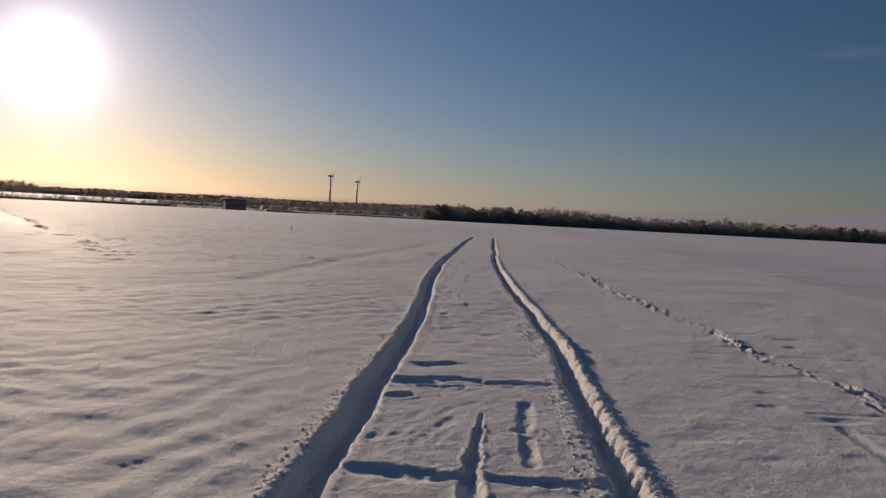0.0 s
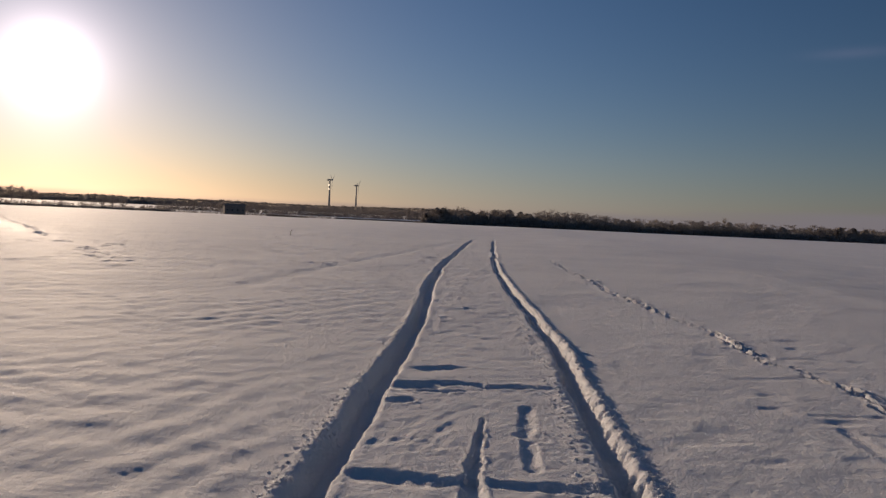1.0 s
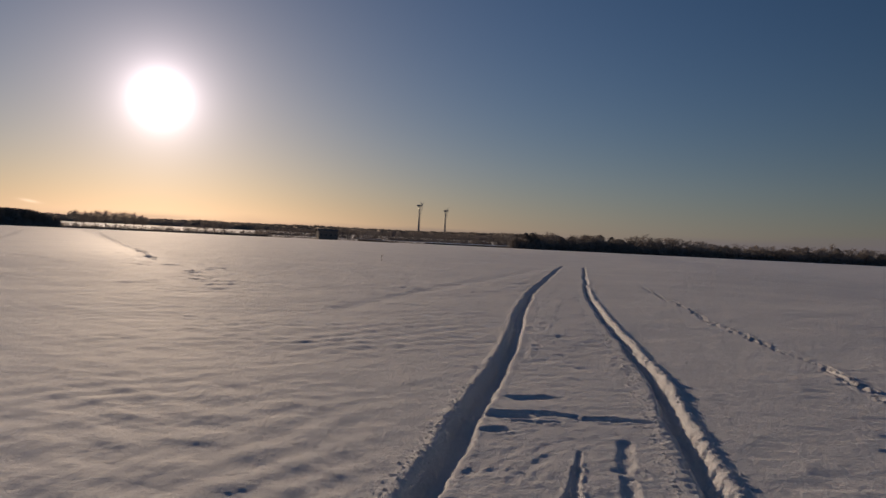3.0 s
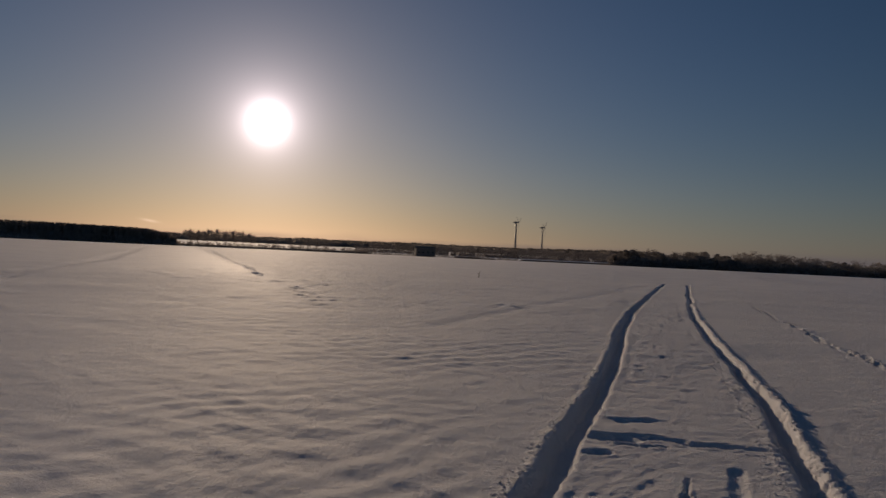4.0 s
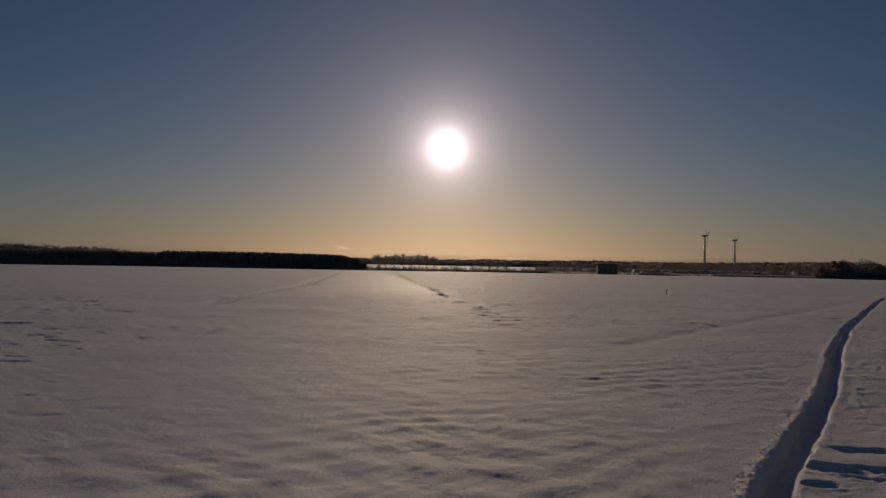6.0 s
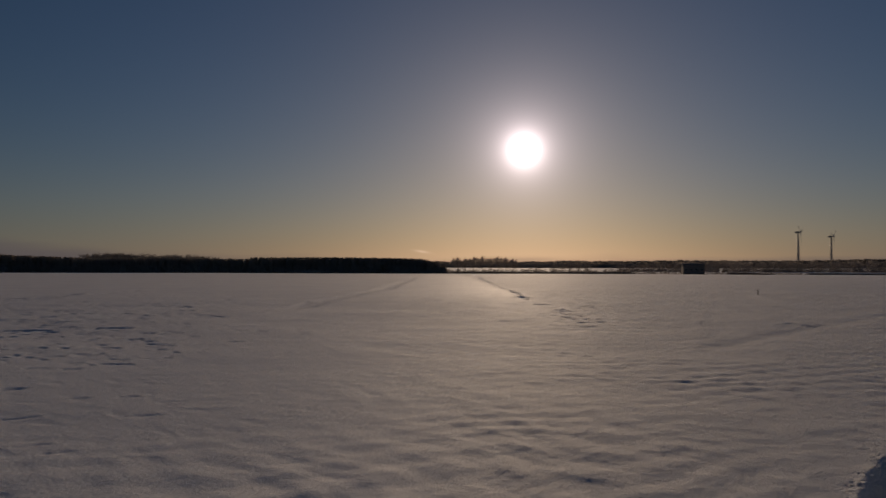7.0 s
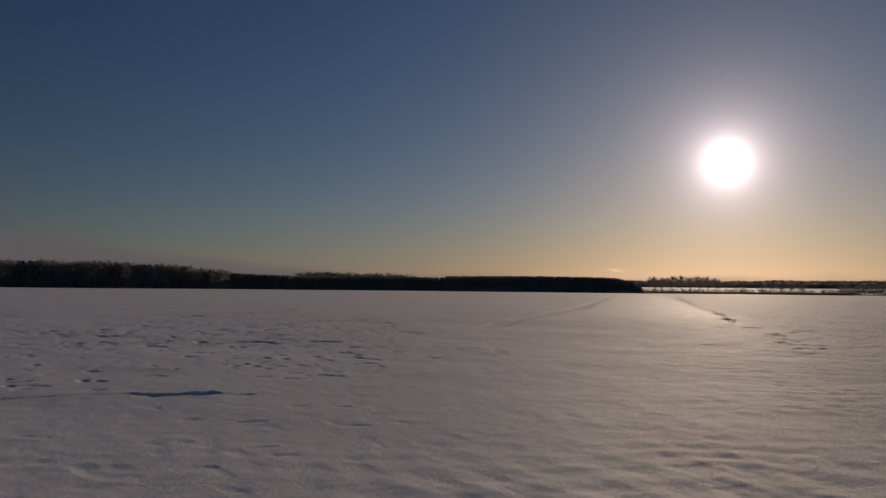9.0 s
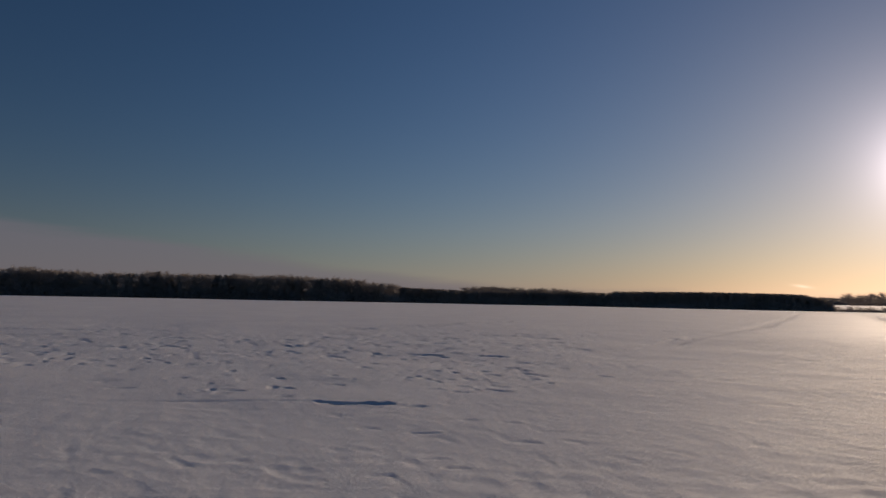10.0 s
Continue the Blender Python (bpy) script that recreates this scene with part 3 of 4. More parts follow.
def build_ground():
    nr, na = GX.shape
    co = np.empty((nr * na + 1, 3), dtype=np.float32)
    co[:-1, 0], co[:-1, 1], co[:-1, 2] = GX.ravel(), GY.ravel(), GZ.ravel()
    co[-1] = (0, 0, float(GZ[0].mean()))
    i, j = np.meshgrid(np.arange(nr - 1), np.arange(na), indexing="ij")
    k = (j + 1) % na
    quads = np.stack([i * na + j, (i + 1) * na + j, (i + 1) * na + k, i * na + k], axis=-1).reshape(-1, 4)[:, ::-1]
    jj = np.arange(na)
    tris = np.stack([np.full(na, nr * na), jj, (jj + 1) % na], axis=-1)[:, ::-1]
    me = bpy.data.meshes.new("ground")
    me.vertices.add(len(co))
    me.vertices.foreach_set("co", co.ravel())
    me.loops.add(quads.size + tris.size)
    me.loops.foreach_set("vertex_index", np.concatenate([quads.ravel(), tris.ravel()]).astype(np.int32))
    starts = np.concatenate([np.arange(len(quads)) * 4, len(quads) * 4 + np.arange(len(tris)) * 3])
    me.polygons.add(len(starts))
    me.polygons.foreach_set("loop_start", starts.astype(np.int32))
    me.polygons.foreach_set("use_smooth", np.ones(len(starts), dtype=bool))
    me.update(calc_edges=True)
    me.validate()
    crust = np.maximum(smooth_swath(GX, GY), 0.9 * step(-0.25, -0.6, AA) * step(-2.6, -2.2, AA))
    me.attributes.new("crust", "FLOAT", "POINT").data.foreach_set("value", np.append(crust.ravel(), 0.0).astype(np.float32))
    drawn = step(-0.9, -1.4, beside_track(GX, GY))
    me.attributes.new("drawn", "FLOAT", "POINT").data.foreach_set("value", np.append(drawn.ravel(), 0.0).astype(np.float32))
    me.materials.append(SNOW)
    return tagged(new("ground", me), "wide snow-covered field with wheel ruts, treads and wind ripples", "snow field", kind="structure")


build_ground()


def land(x, y):
    return float(ground_z(np.array([float(x)]), np.array([float(y)]), False)[0])


# ---- trees ----
def tube(verts, faces, a, b, ra, rb, sides=4):
    a, b = Vector(a), Vector(b)
    q = (b - a).to_track_quat("Z", "Y")
    s = len(verts)
    for p, r in ((a, ra), (b, rb)):
        for k in range(sides):
            w = 2 * math.pi * k / sides
            verts.append(p + q @ Vector((r * math.cos(w), r * math.sin(w), 0)))
    for k in range(sides):
        m = (k + 1) % sides
        faces.append((s + k, s + m, s + sides + m, s + sides + k))


def bare_tree(seed, height, spread, twigs, low=0.25, thick=1.0, limbs=13, coarse=1.0):
    """A leafless tree: tapered trunk with limbs, and a crown of branchlets and fine twigs, as two meshes."""
    rnd = random.Random(seed)
    tv, tf, cv, cf = [], [], [], []
    bends = [Vector((0, 0, -0.3))]
    for k in range(1, 5):
        bends.append(Vector((rnd.gauss(0, 0.03) * height, rnd.gauss(0, 0.03) * height, height * 0.82 * k / 4)))
    base = height * 0.022 * thick
    for k in range(4):
        tube(tv, tf, bends[k], bends[k + 1], base * (1 - k * 0.22), base * (1 - (k + 1) * 0.22), 6)
    tips = []
    for k in range(limbs):
        q = low + (0.95 - low) * k / (limbs - 1)
        seg = min(3, int(q * 4))
        root = bends[seg].lerp(bends[seg + 1], q * 4 - seg)
        w = k * 2.4 + rnd.uniform(-0.5, 0.5)
        ln = spread * (1.05 - 0.6 * abs(q - 0.45)) * rnd.uniform(0.7, 1.1)
        tip = root + Vector((math.cos(w) * ln, math.sin(w) * ln, height * rnd.uniform(0.10, 0.26)))
        mid = root.lerp(tip, 0.5) + Vector((0, 0, -0.03 * height))
        tube(tv, tf, root, mid, base * 0.42, base * 0.28, 4)
        tube(tv, tf, mid, tip, base * 0.28, base * 0.08, 4)
        tips += [(root.lerp(tip, f), ln) for f in (0.4, 0.6, 0.8, 1.0)]
    tips += [(bends[4] + Vector((0, 0, height * 0.05 * k)), spread * 0.6) for k in range(4)]
    for k in range(twigs):
        p, ln = tips[rnd.randrange(len(tips))]
        a = p + Vector((rnd.gauss(0, 1), rnd.gauss(0, 1), rnd.gauss(0, 0.7))) * ln * 0.20
        d = Vector((rnd.gauss(0, 1), rnd.gauss(0, 1), rnd.gauss(0.7, 0.8))).normalized() * height * rnd.uniform(0.06, 0.14)
        side = d.cross(Vector((rnd.gauss(0, 1), rnd.gauss(0, 1), rnd.gauss(0, 1)))).normalized() * height * coarse * rnd.uniform(0.005, 0.013)
        s = len(cv)
        cv += [a - side, a + side, a + d]
        cf.append((s, s + 1, s + 2))
    return tv, tf, cv, cf


def spruce_tree(seed, height, spread, tiers=13):
    rnd = random.Random(seed)
    tv, tf, cv, cf = [], [], [], []
    tube(tv, tf, (0, 0, -0.3), (0, 0, height), height * 0.02, 0.02, 5)
    for k in range(tiers):
        q = k / (tiers - 1)
        z, ln = height * (0.06 + 0.90 * q), spread * (1.02 - 0.70 * q ** 2.2)
        for b in range(11):
            w = b * 0.571 + k * 0.9 + rnd.uniform(-0.2, 0.2)
            l2 = ln * rnd.uniform(0.65, 1.1)
            out = Vector((math.cos(w), math.sin(w), 0))
            side = Vector((-out.y, out.x, 0)) * l2 * 0.30
            root, tip = Vector((0, 0, z + height * 0.05)), out * l2 + Vector((0, 0, z - height * 0.03 * rnd.uniform(0.4, 1.6)))
            s = len(cv)
            m = root.lerp(tip, 0.6)
            cv += [root, m - side, tip, m + side, m - Vector((0, 0, height * 0.05))]
            cf += [(s, s + 1, s + 2), (s, s + 2, s + 3), (s + 1, s + 4, s + 2), (s + 4, s + 3, s + 2)]
    return tv, tf, cv, cf


def brush(seed, height, spread, twigs, broad=1.0):
    """Undergrowth: a low thicket of stems."""
    rnd = random.Random(seed)
    cv, cf = [], []
    for k in range(twigs):
        a = Vector((rnd.uniform(-1, 1) * spread, rnd.uniform(-1, 1) * spread * 0.5, rnd.random() ** 1.3 * height * 0.7 - 0.2))
        d = Vector((rnd.gauss(0, 0.6), rnd.gauss(0, 0.6), rnd.uniform(0.3, 1))).normalized() * height * rnd.uniform(0.2, 0.4)
        side = Vector((rnd.gauss(0, 1), rnd.gauss(0, 1), 0)).normalized() * height * broad * rnd.uniform(0.05, 0.10)
        s = len(cv)
        cv += [a - side, a + side, a + d]
        cf.append((s, s + 1, s + 2))
    return [], [], cv, cf


def joined(tree):
    tv, tf, cv, cf = tree
    v = np.array([tuple(p) for p in list(tv) + list(cv)])
    n = len(tv)
    tri = []
    for q in tf:
        tri.append((q[0], q[1], q[2]))
        tri.append((q[0], q[2], q[3]))
    tri += [(a + n, b + n, c + n) for a, b, c in cf]
    return v, np.array(tri)


BARE = [joined(bare_tree(s, 10.0, 2.9, 330, 0.08, 0.9, 9, 1.35)) for s in range(6)]
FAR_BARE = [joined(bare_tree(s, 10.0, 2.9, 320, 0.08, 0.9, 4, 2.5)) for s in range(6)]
SPRUCE = [joined(spruce_tree(s, 10.0, 3.1)) for s in range(4)]
BRUSH = [joined(brush(s, 3.0, 3.2, 130)) for s in range(4)]
FAR_BRUSH = [joined(brush(s, 3.0, 3.2, 320, 0.35)) for s in range(4)]


def woodland(label, az0, az1, dist, rows, gap, spacing, tops, kinds, mat, undergrowth=True, seed=1, uneven=0.10, broad=1.0):
    """A belt of wood along an arc of the field's edge. tops: (azimuth, height of the canopy) pairs."""
    rnd = random.Random(seed)
    vs, fs, count = [], [], 0
    ta, th = [p[0] for p in tops], [p[1] for p in tops]

    def add(tree, az, d, scale_xy, scale_z):
        nonlocal count
        v, f = tree
        w = rnd.uniform(0, 2 * math.pi)
        c, s = math.cos(w), math.sin(w)
        x, y = d * math.sin(radians(az)), d * math.cos(radians(az))
        p = np.empty_like(v)
        p[:, 0] = (v[:, 0] * c - v[:, 1] * s) * scale_xy + x
        p[:, 1] = (v[:, 0] * s + v[:, 1] * c) * scale_xy + y
        p[:, 2] = v[:, 2] * scale_z + land(x, y)
        vs.append(p), fs.append(f + count)
        count += len(v)

    for row in range(rows):
        d0 = dist + row * gap
        az, stride = az0, math.degrees(spacing / d0)
        while az < az1:
            h = float(np.interp(az, ta, th)) * (1 + 0.012 * row) * rnd.uniform(1.02 - uneven, 1.03 + 0.25 * uneven)
            kind = rnd.choice(kinds)
            low_growth = kind is BRUSH or kind is FAR_BRUSH
            k = h / (3.0 if low_growth else 10.0)
            wide = broad * (max(0.6, 0.6 * k) if low_growth else k * rnd.uniform(0.9, 1.25) if kind is SPRUCE else max(0.85, k) * rnd.uniform(0.85, 1.25))
            add(rnd.choice(kind), az, d0 + rnd.uniform(-0.4, 0.4) * gap, wide, k)
            if undergrowth and (row < 2 or broad > 1.6):
                add(rnd.choice(BRUSH), az + stride * rnd.random(), d0 - 2 + rnd.uniform(-1, 1), 1.2 * broad, h * rnd.uniform(0.14, 0.24))
            az += stride * rnd.uniform(0.6, 1.4)
    v, f = np.concatenate(vs), np.concatenate(fs)
    me = bpy.data.meshes.new("woodland")
    me.vertices.add(len(v))
    me.vertices.foreach_set("co", v.astype(np.float32).ravel())
    me.loops.add(f.size)
    me.loops.foreach_set("vertex_index", f.astype(np.int32).ravel())
    me.polygons.add(len(f))
    me.polygons.foreach_set("loop_start", (np.arange(len(f)) * 3).astype(np.int32))
    me.update(calc_edges=True)
    me.materials.append(mat)
    return tagged(new("woodland", me), label, "wood", kind="stuff")


EDGE = 490.0
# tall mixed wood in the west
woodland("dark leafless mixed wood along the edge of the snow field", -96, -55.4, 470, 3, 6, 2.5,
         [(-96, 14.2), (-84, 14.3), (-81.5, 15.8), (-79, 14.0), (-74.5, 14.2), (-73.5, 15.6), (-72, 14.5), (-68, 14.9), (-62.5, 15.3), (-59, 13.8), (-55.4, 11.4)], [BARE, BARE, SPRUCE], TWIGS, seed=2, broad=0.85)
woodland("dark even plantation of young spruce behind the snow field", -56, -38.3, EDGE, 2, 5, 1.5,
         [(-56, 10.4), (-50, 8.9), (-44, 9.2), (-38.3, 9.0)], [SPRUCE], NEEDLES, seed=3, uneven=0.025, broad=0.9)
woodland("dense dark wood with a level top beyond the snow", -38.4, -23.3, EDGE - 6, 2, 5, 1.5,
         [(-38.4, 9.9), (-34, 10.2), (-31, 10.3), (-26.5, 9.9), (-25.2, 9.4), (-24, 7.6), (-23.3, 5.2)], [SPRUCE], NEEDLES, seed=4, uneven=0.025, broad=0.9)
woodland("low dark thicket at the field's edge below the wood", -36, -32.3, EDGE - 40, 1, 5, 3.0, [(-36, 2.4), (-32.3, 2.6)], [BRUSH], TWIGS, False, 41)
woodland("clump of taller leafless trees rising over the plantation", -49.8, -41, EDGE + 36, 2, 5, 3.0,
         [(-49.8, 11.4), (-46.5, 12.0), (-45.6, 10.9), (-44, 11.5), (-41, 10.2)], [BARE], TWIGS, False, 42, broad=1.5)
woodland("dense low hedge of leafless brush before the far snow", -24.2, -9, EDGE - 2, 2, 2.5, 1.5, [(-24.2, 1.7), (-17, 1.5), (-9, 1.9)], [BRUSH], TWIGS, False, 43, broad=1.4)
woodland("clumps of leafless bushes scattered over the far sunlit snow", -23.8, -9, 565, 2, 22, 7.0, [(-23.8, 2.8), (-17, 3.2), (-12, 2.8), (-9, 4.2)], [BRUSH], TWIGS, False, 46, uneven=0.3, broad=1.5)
# wooded rise far behind the farms; its haze is put into the twig colour
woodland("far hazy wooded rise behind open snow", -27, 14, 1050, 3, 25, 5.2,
         [(-27, 8.8), (-20, 8.4), (-17, 8.6), (-14, 9.8), (-10, 9.2), (-6, 10.2), (-3, 10.0), (3, 9.6), (10, 12)], [FAR_BARE], HAZE_TWIGS, False, 5, broad=2.0)
woodland("grey thicket in the far wooded rise", -27, 14, 1040, 3, 25, 6.0, [(-27, 8.4), (-17, 8.2), (-8, 9.2), (3, 9.2), (14, 11)], [FAR_BRUSH], HAZE_TWIGS, False, 45, broad=2.2)
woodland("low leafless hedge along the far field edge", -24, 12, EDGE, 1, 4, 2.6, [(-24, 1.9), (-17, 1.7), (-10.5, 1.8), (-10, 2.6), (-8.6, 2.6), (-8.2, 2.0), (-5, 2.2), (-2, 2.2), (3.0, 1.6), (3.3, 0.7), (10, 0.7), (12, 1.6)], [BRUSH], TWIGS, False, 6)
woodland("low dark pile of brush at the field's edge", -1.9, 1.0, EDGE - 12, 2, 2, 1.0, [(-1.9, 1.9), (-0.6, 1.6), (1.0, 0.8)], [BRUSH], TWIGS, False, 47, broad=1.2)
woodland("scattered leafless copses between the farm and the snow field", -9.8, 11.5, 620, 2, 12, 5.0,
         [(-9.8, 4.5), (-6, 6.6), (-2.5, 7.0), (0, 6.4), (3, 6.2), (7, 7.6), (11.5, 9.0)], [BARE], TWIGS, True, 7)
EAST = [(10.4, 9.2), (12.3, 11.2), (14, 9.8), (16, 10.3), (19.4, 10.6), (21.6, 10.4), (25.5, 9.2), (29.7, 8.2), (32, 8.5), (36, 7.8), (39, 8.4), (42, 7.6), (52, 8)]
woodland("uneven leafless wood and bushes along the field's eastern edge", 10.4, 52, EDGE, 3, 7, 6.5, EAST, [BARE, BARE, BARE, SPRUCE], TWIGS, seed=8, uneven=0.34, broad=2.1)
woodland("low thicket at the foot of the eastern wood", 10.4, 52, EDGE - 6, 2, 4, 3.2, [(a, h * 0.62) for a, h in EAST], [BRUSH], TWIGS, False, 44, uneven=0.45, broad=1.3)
woodland("far hazy wooded hill behind the eastern trees", 24, 60, 1300, 2, 30, 8.0, [(24, 4.5), (38, 5.5), (42, 7), (60, 7)], [FAR_BARE], HAZE_TWIGS, True, 9, broad=2.0)


def lone_tree(seed, height, spread, az, d, label, group="", low=0.25, twigs=520, coarse=1.0):
    tv, tf, cv, cf = bare_tree(seed, height, spread, twigs, low, coarse=coarse)
    x, y = d * math.sin(radians(az)), d * math.cos(radians(az))
    root = tagged(new("tree"), label, "tree", group)
    root.location = (x, y, land(x, y))
    mesh_object("trunk", tv, tf, BARK, root)
    mesh_object("crown", cv, cf, TWIGS, root, "bare brown twigs")
    return root


ALLEY = "row of roadside trees"
first = lone_tree(71, 10.6, 3.9, -22.4, EDGE, "leafless roadside tree with a rounded crown", ALLEY, 0.42, 950)
for az, scale in ((-21.75, 0.95), (-21.1, 1.03), (-20.45, 1.06), (-19.8, 0.98), (-19.2, 1.04), (-18.6, 1.0), (-18.0, 0.92)):
    x, y = EDGE * math.sin(radians(az)), EDGE * math.cos(radians(az))
    copy_thing(first, pose(x, y, land(x, y), 0, 0, az * 57 % 360)).scale = (scale, scale, scale)
for az, h, s in ((-16.6, 4.0, 3.0), (-16.1, 4.4, 3.4), (-14.8, 4.9, 3.4), (-14.2, 5.4, 3.4), (-13.6, 8.6, 3.4), (-12.9, 8.9, 3.2), (-12.2, 8.4, 3.0)):
    lone_tree(int(80 - az * 10), h, s, az, EDGE + 20, "leafless tree standing by the far snowy field", low=0.12, twigs=800)
# rounded bushes and small trees in front of the eastern wood
BUSH_ROW = "bushes along the eastern field edge"
kinds_of_bush = [lone_tree(160 + k, 6.4, 3.5, 11.2 + 0.8 * k, EDGE - 9, "rounded leafless bush at the edge of the snow field", BUSH_ROW, 0.06, 640, 1.7) for k in range(4)]
bush_rnd, az = random.Random(21), 14.6
while az < 46:
    top = float(np.interp(az, [p[0] for p in EAST], [p[1] for p in EAST]))
    k = top * bush_rnd.uniform(0.62, 1.02) / 6.4
    w = k * bush_rnd.uniform(0.9, 1.35)
    d = EDGE - 9 + bush_rnd.uniform(-3, 3)
    x, y = d * math.sin(radians(az)), d * math.cos(radians(az))
    copy_thing(bush_rnd.choice(kinds_of_bush), pose(x, y, land(x, y), 0, 0, bush_rnd.uniform(0, 360))).scale = (w, w, k)
    az += bush_rnd.uniform(0.55, 1.5)
lone_tree(150, 11.0, 3.6, 32.95, EDGE - 6, "tall leafless tree standing over the hedgerow bushes")
lone_tree(151, 9.2, 2.4, 35.1, EDGE - 6, "slim leafless tree among the hedgerow bushes")


# ---- wind turbines ----
def wind_turbine(az, d, hub, radius, face, turn, label):
    x, y = d * math.sin(radians(az)), d * math.cos(radians(az))
    z0 = land(x, y)
    root = tagged(new("wind_turbine"), label, "wind turbine", "pair of wind turbines")
    root.location = (x, y, z0)
    root.rotation_euler = (0, 0, radians(face))
    h = hub - z0
    bm = bmesh.new()
    bmesh.ops.create_cone(bm, cap_ends=True, segments=20, radius1=2.1, radius2=1.1, depth=h - 1.2, matrix=Matrix.Translation((0, 0, (h - 1.2) / 2)))
    part("tower", bm, TOWER, root, "tapered steel tower", True)
    bm = bmesh.new()
    bmesh.ops.create_uvsphere(bm, u_segments=16, v_segments=10, radius=1.0, matrix=Matrix.LocRotScale((0, 1.0, h), None, (1.7, 4.6, 1.8)))
    part("nacelle", bm, TOWER, root, "rounded nacelle", True)
    bm = bmesh.new()
    bmesh.ops.create_uvsphere(bm, u_segments=14, v_segments=8, radius=1.0, matrix=Matrix.LocRotScale((0, -4.2, h), None, (1.1, 1.5, 1.1)))
    rotor = part("hub", bm, BLADE, root, "", True)
    for k in range(3):
        bm = bmesh.new()
        rings = []
        for q, chord, thick in ((0.0, 0.9, 0.9), (0.06, 1.0, 0.7), (0.18, 2.0, 0.45), (0.5, 1.3, 0.26), (0.85, 0.8, 0.14), (1.0, 0.25, 0.06)):
            m = Matrix.Translation((0, -4.2, h)) @ Matrix.Rotation(radians(turn + 120 * k), 4, "Y")
            ring = []
            for e in range(8):
                w = 2 * math.pi * e / 8
                ring.append(bm.verts.new(m @ Vector((math.cos(w) * chord / 2 + chord * 0.15, math.sin(w) * thick / 2, 0.8 + q * (radius - 0.8)))))
            rings.append(ring)
        for r1, r2 in zip(rings, rings[1:]):
            for e in range(8):
                bm.faces.new((r1[e], r1[(e + 1) % 8], r2[(e + 1) % 8], r2[e]))
        bm.faces.new(rings[-1])
        part("blade", bm, BLADE, rotor, "", True)
    return root


wind_turbine(2.69, 1300, 65.0, 20.0, 73, 60, "three-bladed wind turbine beyond the woods, the nearer of two")
wind_turbine(4.77, 1490, 65.5, 20.0, 70, 50, "three-bladed wind turbine beyond the woods, the farther of two")


# ---- farm buildings ----
def barn(az, d, width, depth, wall, ridge, label, walls, windows, turn=0.0, name="barn", snow=0.35, cover=ROOF_SNOW):
    x, y = d * math.sin(radians(az)), d * math.cos(radians(az))
    root = tagged(new(name), label, name.replace("_", " "))
    root.location = (x, y, land(x, y) - 0.15)
    root.rotation_euler = (0, 0, radians(-az + turn))
    w, q = width / 2, depth / 2
    bm = bmesh.new()
    box(bm, -w, w, -q, q, 0, wall)
    body = part("wall", bm, walls, root)
    for x0, x1 in ((-w, -w + 0.02), (w - 0.02, w)):
        bm = bmesh.new()
        a = [bm.verts.new((xx, yy, zz)) for xx in (x0, x1) for yy, zz in ((-q, wall), (q, wall), (0, ridge - 0.1))]
        bm.faces.new((a[0], a[1], a[2])), bm.faces.new((a[5], a[4], a[3]))
        for i, k in ((0, 1), (1, 2), (2, 0)):
            bm.faces.new((a[i], a[i + 3], a[k + 3], a[k]))
        part("gable", bm, walls, root)
    bm = bmesh.new()
    for low, t in ((0.0, snow),):
        e = 0.45
        drop = (ridge - wall) / q * e
        prof = [(-q - e, wall - drop), (0, ridge), (q + e, wall - drop), (q + e, wall - drop + t), (0, ridge + t), (-q - e, wall - drop + t)]
        left = [bm.verts.new((-w - e, a, b)) for a, b in prof]
        right = [bm.verts.new((w + e, a, b)) for a, b in prof]
        bm.faces.new(left[::-1]), bm.faces.new(right)
        for i in range(6):
            k = (i + 1) % 6
            bm.faces.new((left[i], left[k], right[k], right[i]))
    part("roof", bm, cover, root, "roof under a layer of snow" if cover is ROOF_SNOW else "dark sheet roof")
    for k in range(windows):
        cx = -w + width * (k + 0.5) / windows
        bm = bmesh.new()
        hh = min(1.1, wall * 0.45)
        box(bm, cx - 0.6, cx + 0.6, -q - 0.06, -q + 0.05, wall * 0.42, wall * 0.42 + hh)
        win = part("window", bm, RENDER_WALL, root, "pale window frame")
        bm = bmesh.new()
        box(bm, cx - 0.5, cx + 0.5, -q - 0.08, -q - 0.055, wall * 0.42 + 0.1, wall * 0.42 + hh - 0.1)
        part("pane", bm, GLASS, win)
    bm = bmesh.new()
    box(bm, w * 0.2 - 1.2, w * 0.2 + 1.2, -q - 0.05, -q + 0.05, 0.05, min(2.4, wall * 0.85))
    part("door", bm, BOARDS, root, "plank door")
    return root


barn(-4.45, EDGE - 14, 12.6, 9, 6.0, 6.9, "dark boarded barn with a low sheet roof at the field's edge", BOARDS, 4, 8, snow=0.15, cover=BOARDS)
barn(6.7, EDGE + 6, 60, 5, 1.05, 1.2, "long low shed with a snow-covered roof beyond the field", BOARDS, 0, 3, "shed", 0.10)
barn(22.6, EDGE + 24, 11, 8, 3.0, 5.4, "small farmhouse with a snowy roof among the trees", RENDER_WALL, 3, -15, "house")
barn(25.0, EDGE + 30, 9, 8, 2.8, 5.0, "small farmhouse with a snowy roof among the trees", RENDER_WALL, 3, 10, "house")

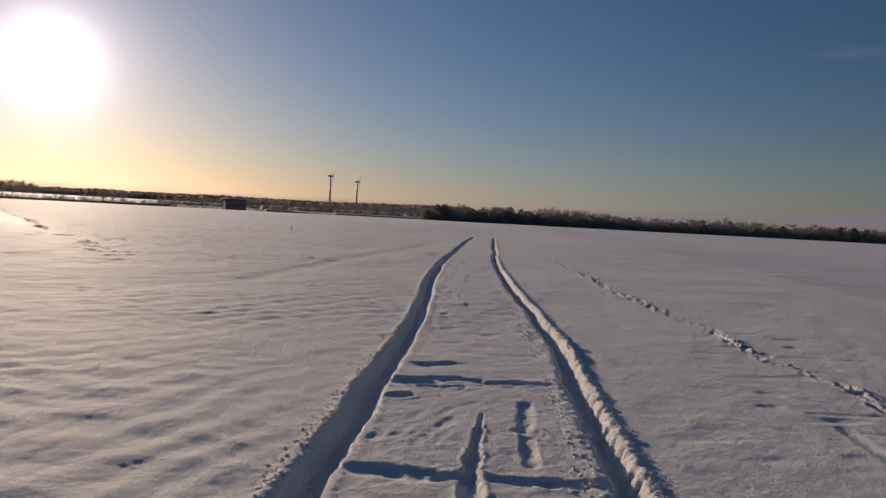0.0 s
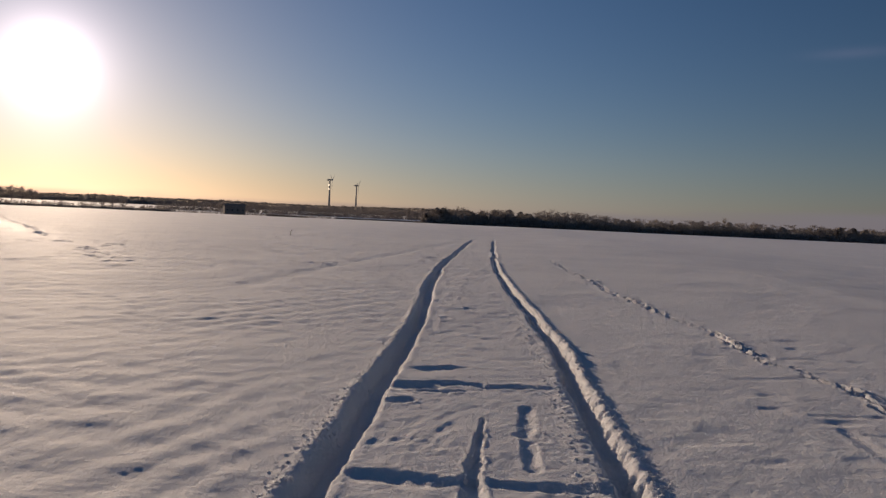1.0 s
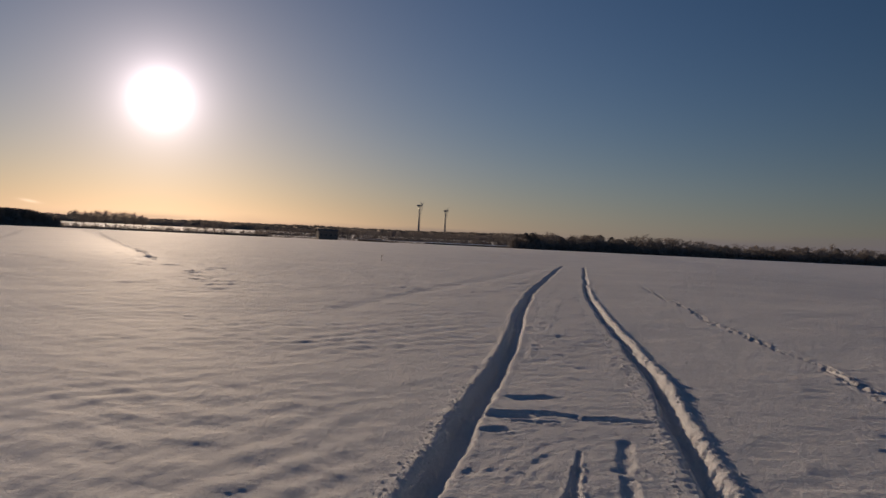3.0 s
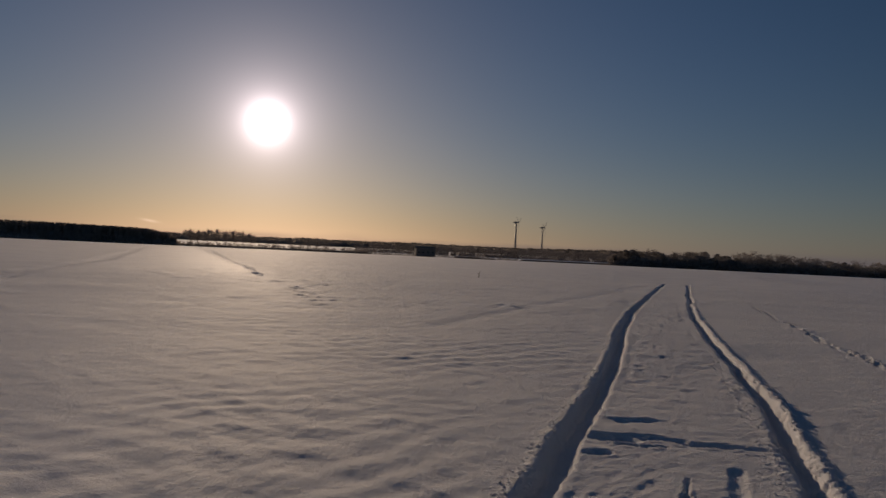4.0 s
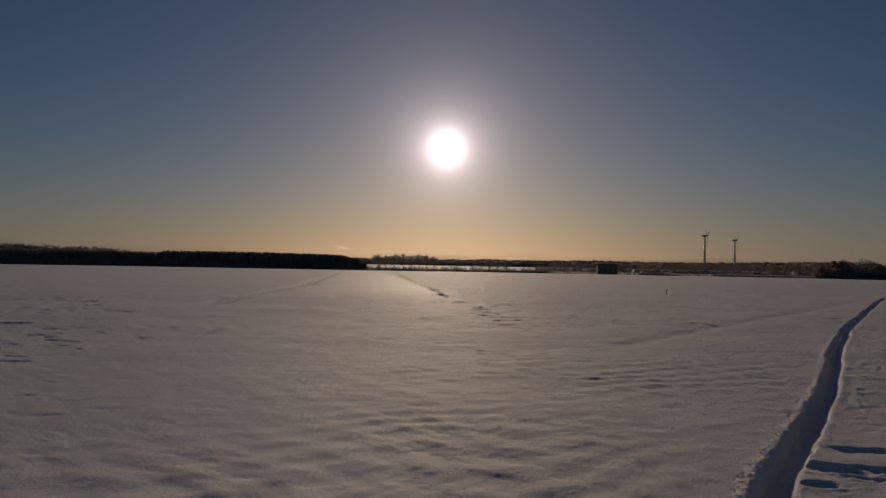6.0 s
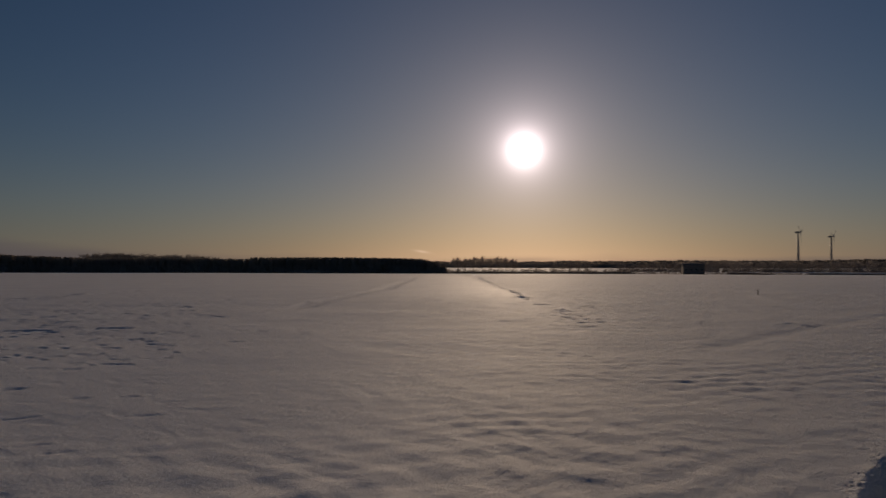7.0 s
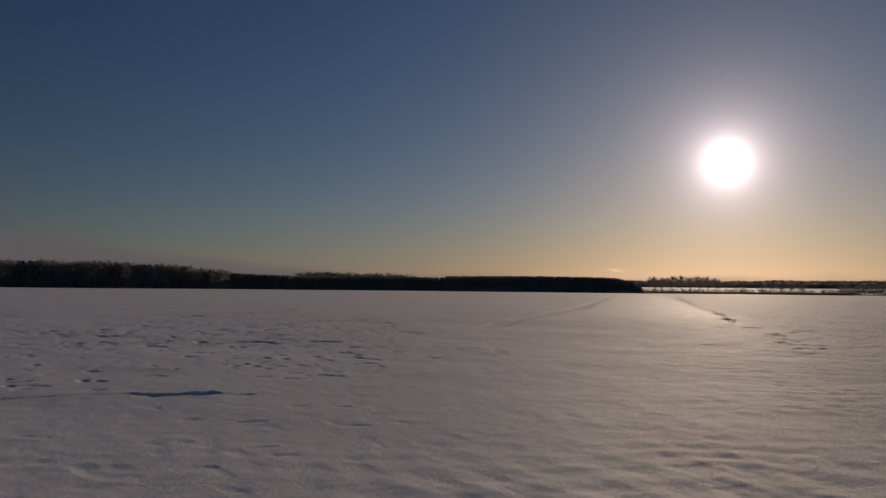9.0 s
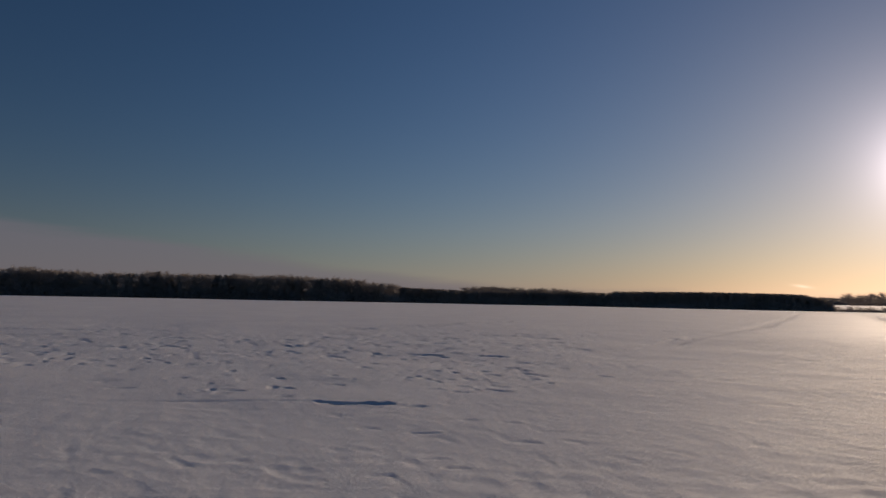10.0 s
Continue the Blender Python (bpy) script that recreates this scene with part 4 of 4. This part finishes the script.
# ---- small things ----
def dry_stalk(x, y, h):
    """A broken plant stalk that sticks out of the snow."""
    tv, tf = [], []
    tube(tv, tf, (0, 0, -0.15), (0.02, 0, h * 0.6), 0.02, 0.015, 5)
    tube(tv, tf, (0.02, 0, h * 0.6), (0.10, 0.02, h), 0.015, 0.006, 5)
    tube(tv, tf, (0.01, 0, h * 0.45), (-0.10, 0.03, h * 0.75), 0.010, 0.004, 5)
    ob = mesh_object("dry_stalk", tv, tf, STALK)
    ob.location = (x, y, land(x, y))
    return tagged(ob, "dry broken plant stalk sticking out of the snow", "plant")


dry_stalk(-0.16, 51.0, 0.45)


def snow_clods():
    """Crumbs of snow thrown out beside the ruts."""
    rnd = random.Random(5)
    ico = bmesh.new()
    bmesh.ops.create_icosphere(ico, subdivisions=1, radius=1.0)
    base_v, base_f = [v.co.copy() for v in ico.verts], [tuple(v.index for v in f.verts) for f in ico.faces]
    ico.free()
    spots = []
    for k in range(3800):
        y = 3.0 + 22 * rnd.random() ** 1.7
        side = rnd.choice((-1, -1, 1, 1))
        off = side * GAUGE + side * abs(rnd.gauss(0.17, 0.04))
        if rnd.random() < 0.32:
            off = rnd.choice((0.70, 0.64, 0.58)) + rnd.gauss(0, 0.06)
        slope = float(np.interp(y, DENSE_Y, SLOPE))
        x = float(np.interp(y, DENSE_Y, DENSE_X)) + off * math.sqrt(1 + slope * slope)
        spots.append((x, y, 0.004 + 0.011 * rnd.random() ** 3))
    xs, ys = np.array([s[0] for s in spots]), np.array([s[1] for s in spots])
    zs = ground_z(xs, ys)
    verts, faces = [], []
    for (x, y, r), z in zip(spots, zs):
        s = len(verts)
        k = Vector((rnd.uniform(0.7, 1.3), rnd.uniform(0.7, 1.3), rnd.uniform(0.6, 1.0))) * r
        for v in base_v:
            j = rnd.uniform(0.75, 1.2)
            verts.append((x + v.x * k.x * j, y + v.y * k.y * j, z + r * 0.1 + v.z * k.z * j))
        faces += [tuple(i + s for i in f) for f in base_f]
    ob = mesh_object("snow_clods", verts, faces, SNOW)
    return tagged(ob, "loose crumbs of snow thrown up beside the ruts", "snow clods", kind="stuff")


snow_clods()
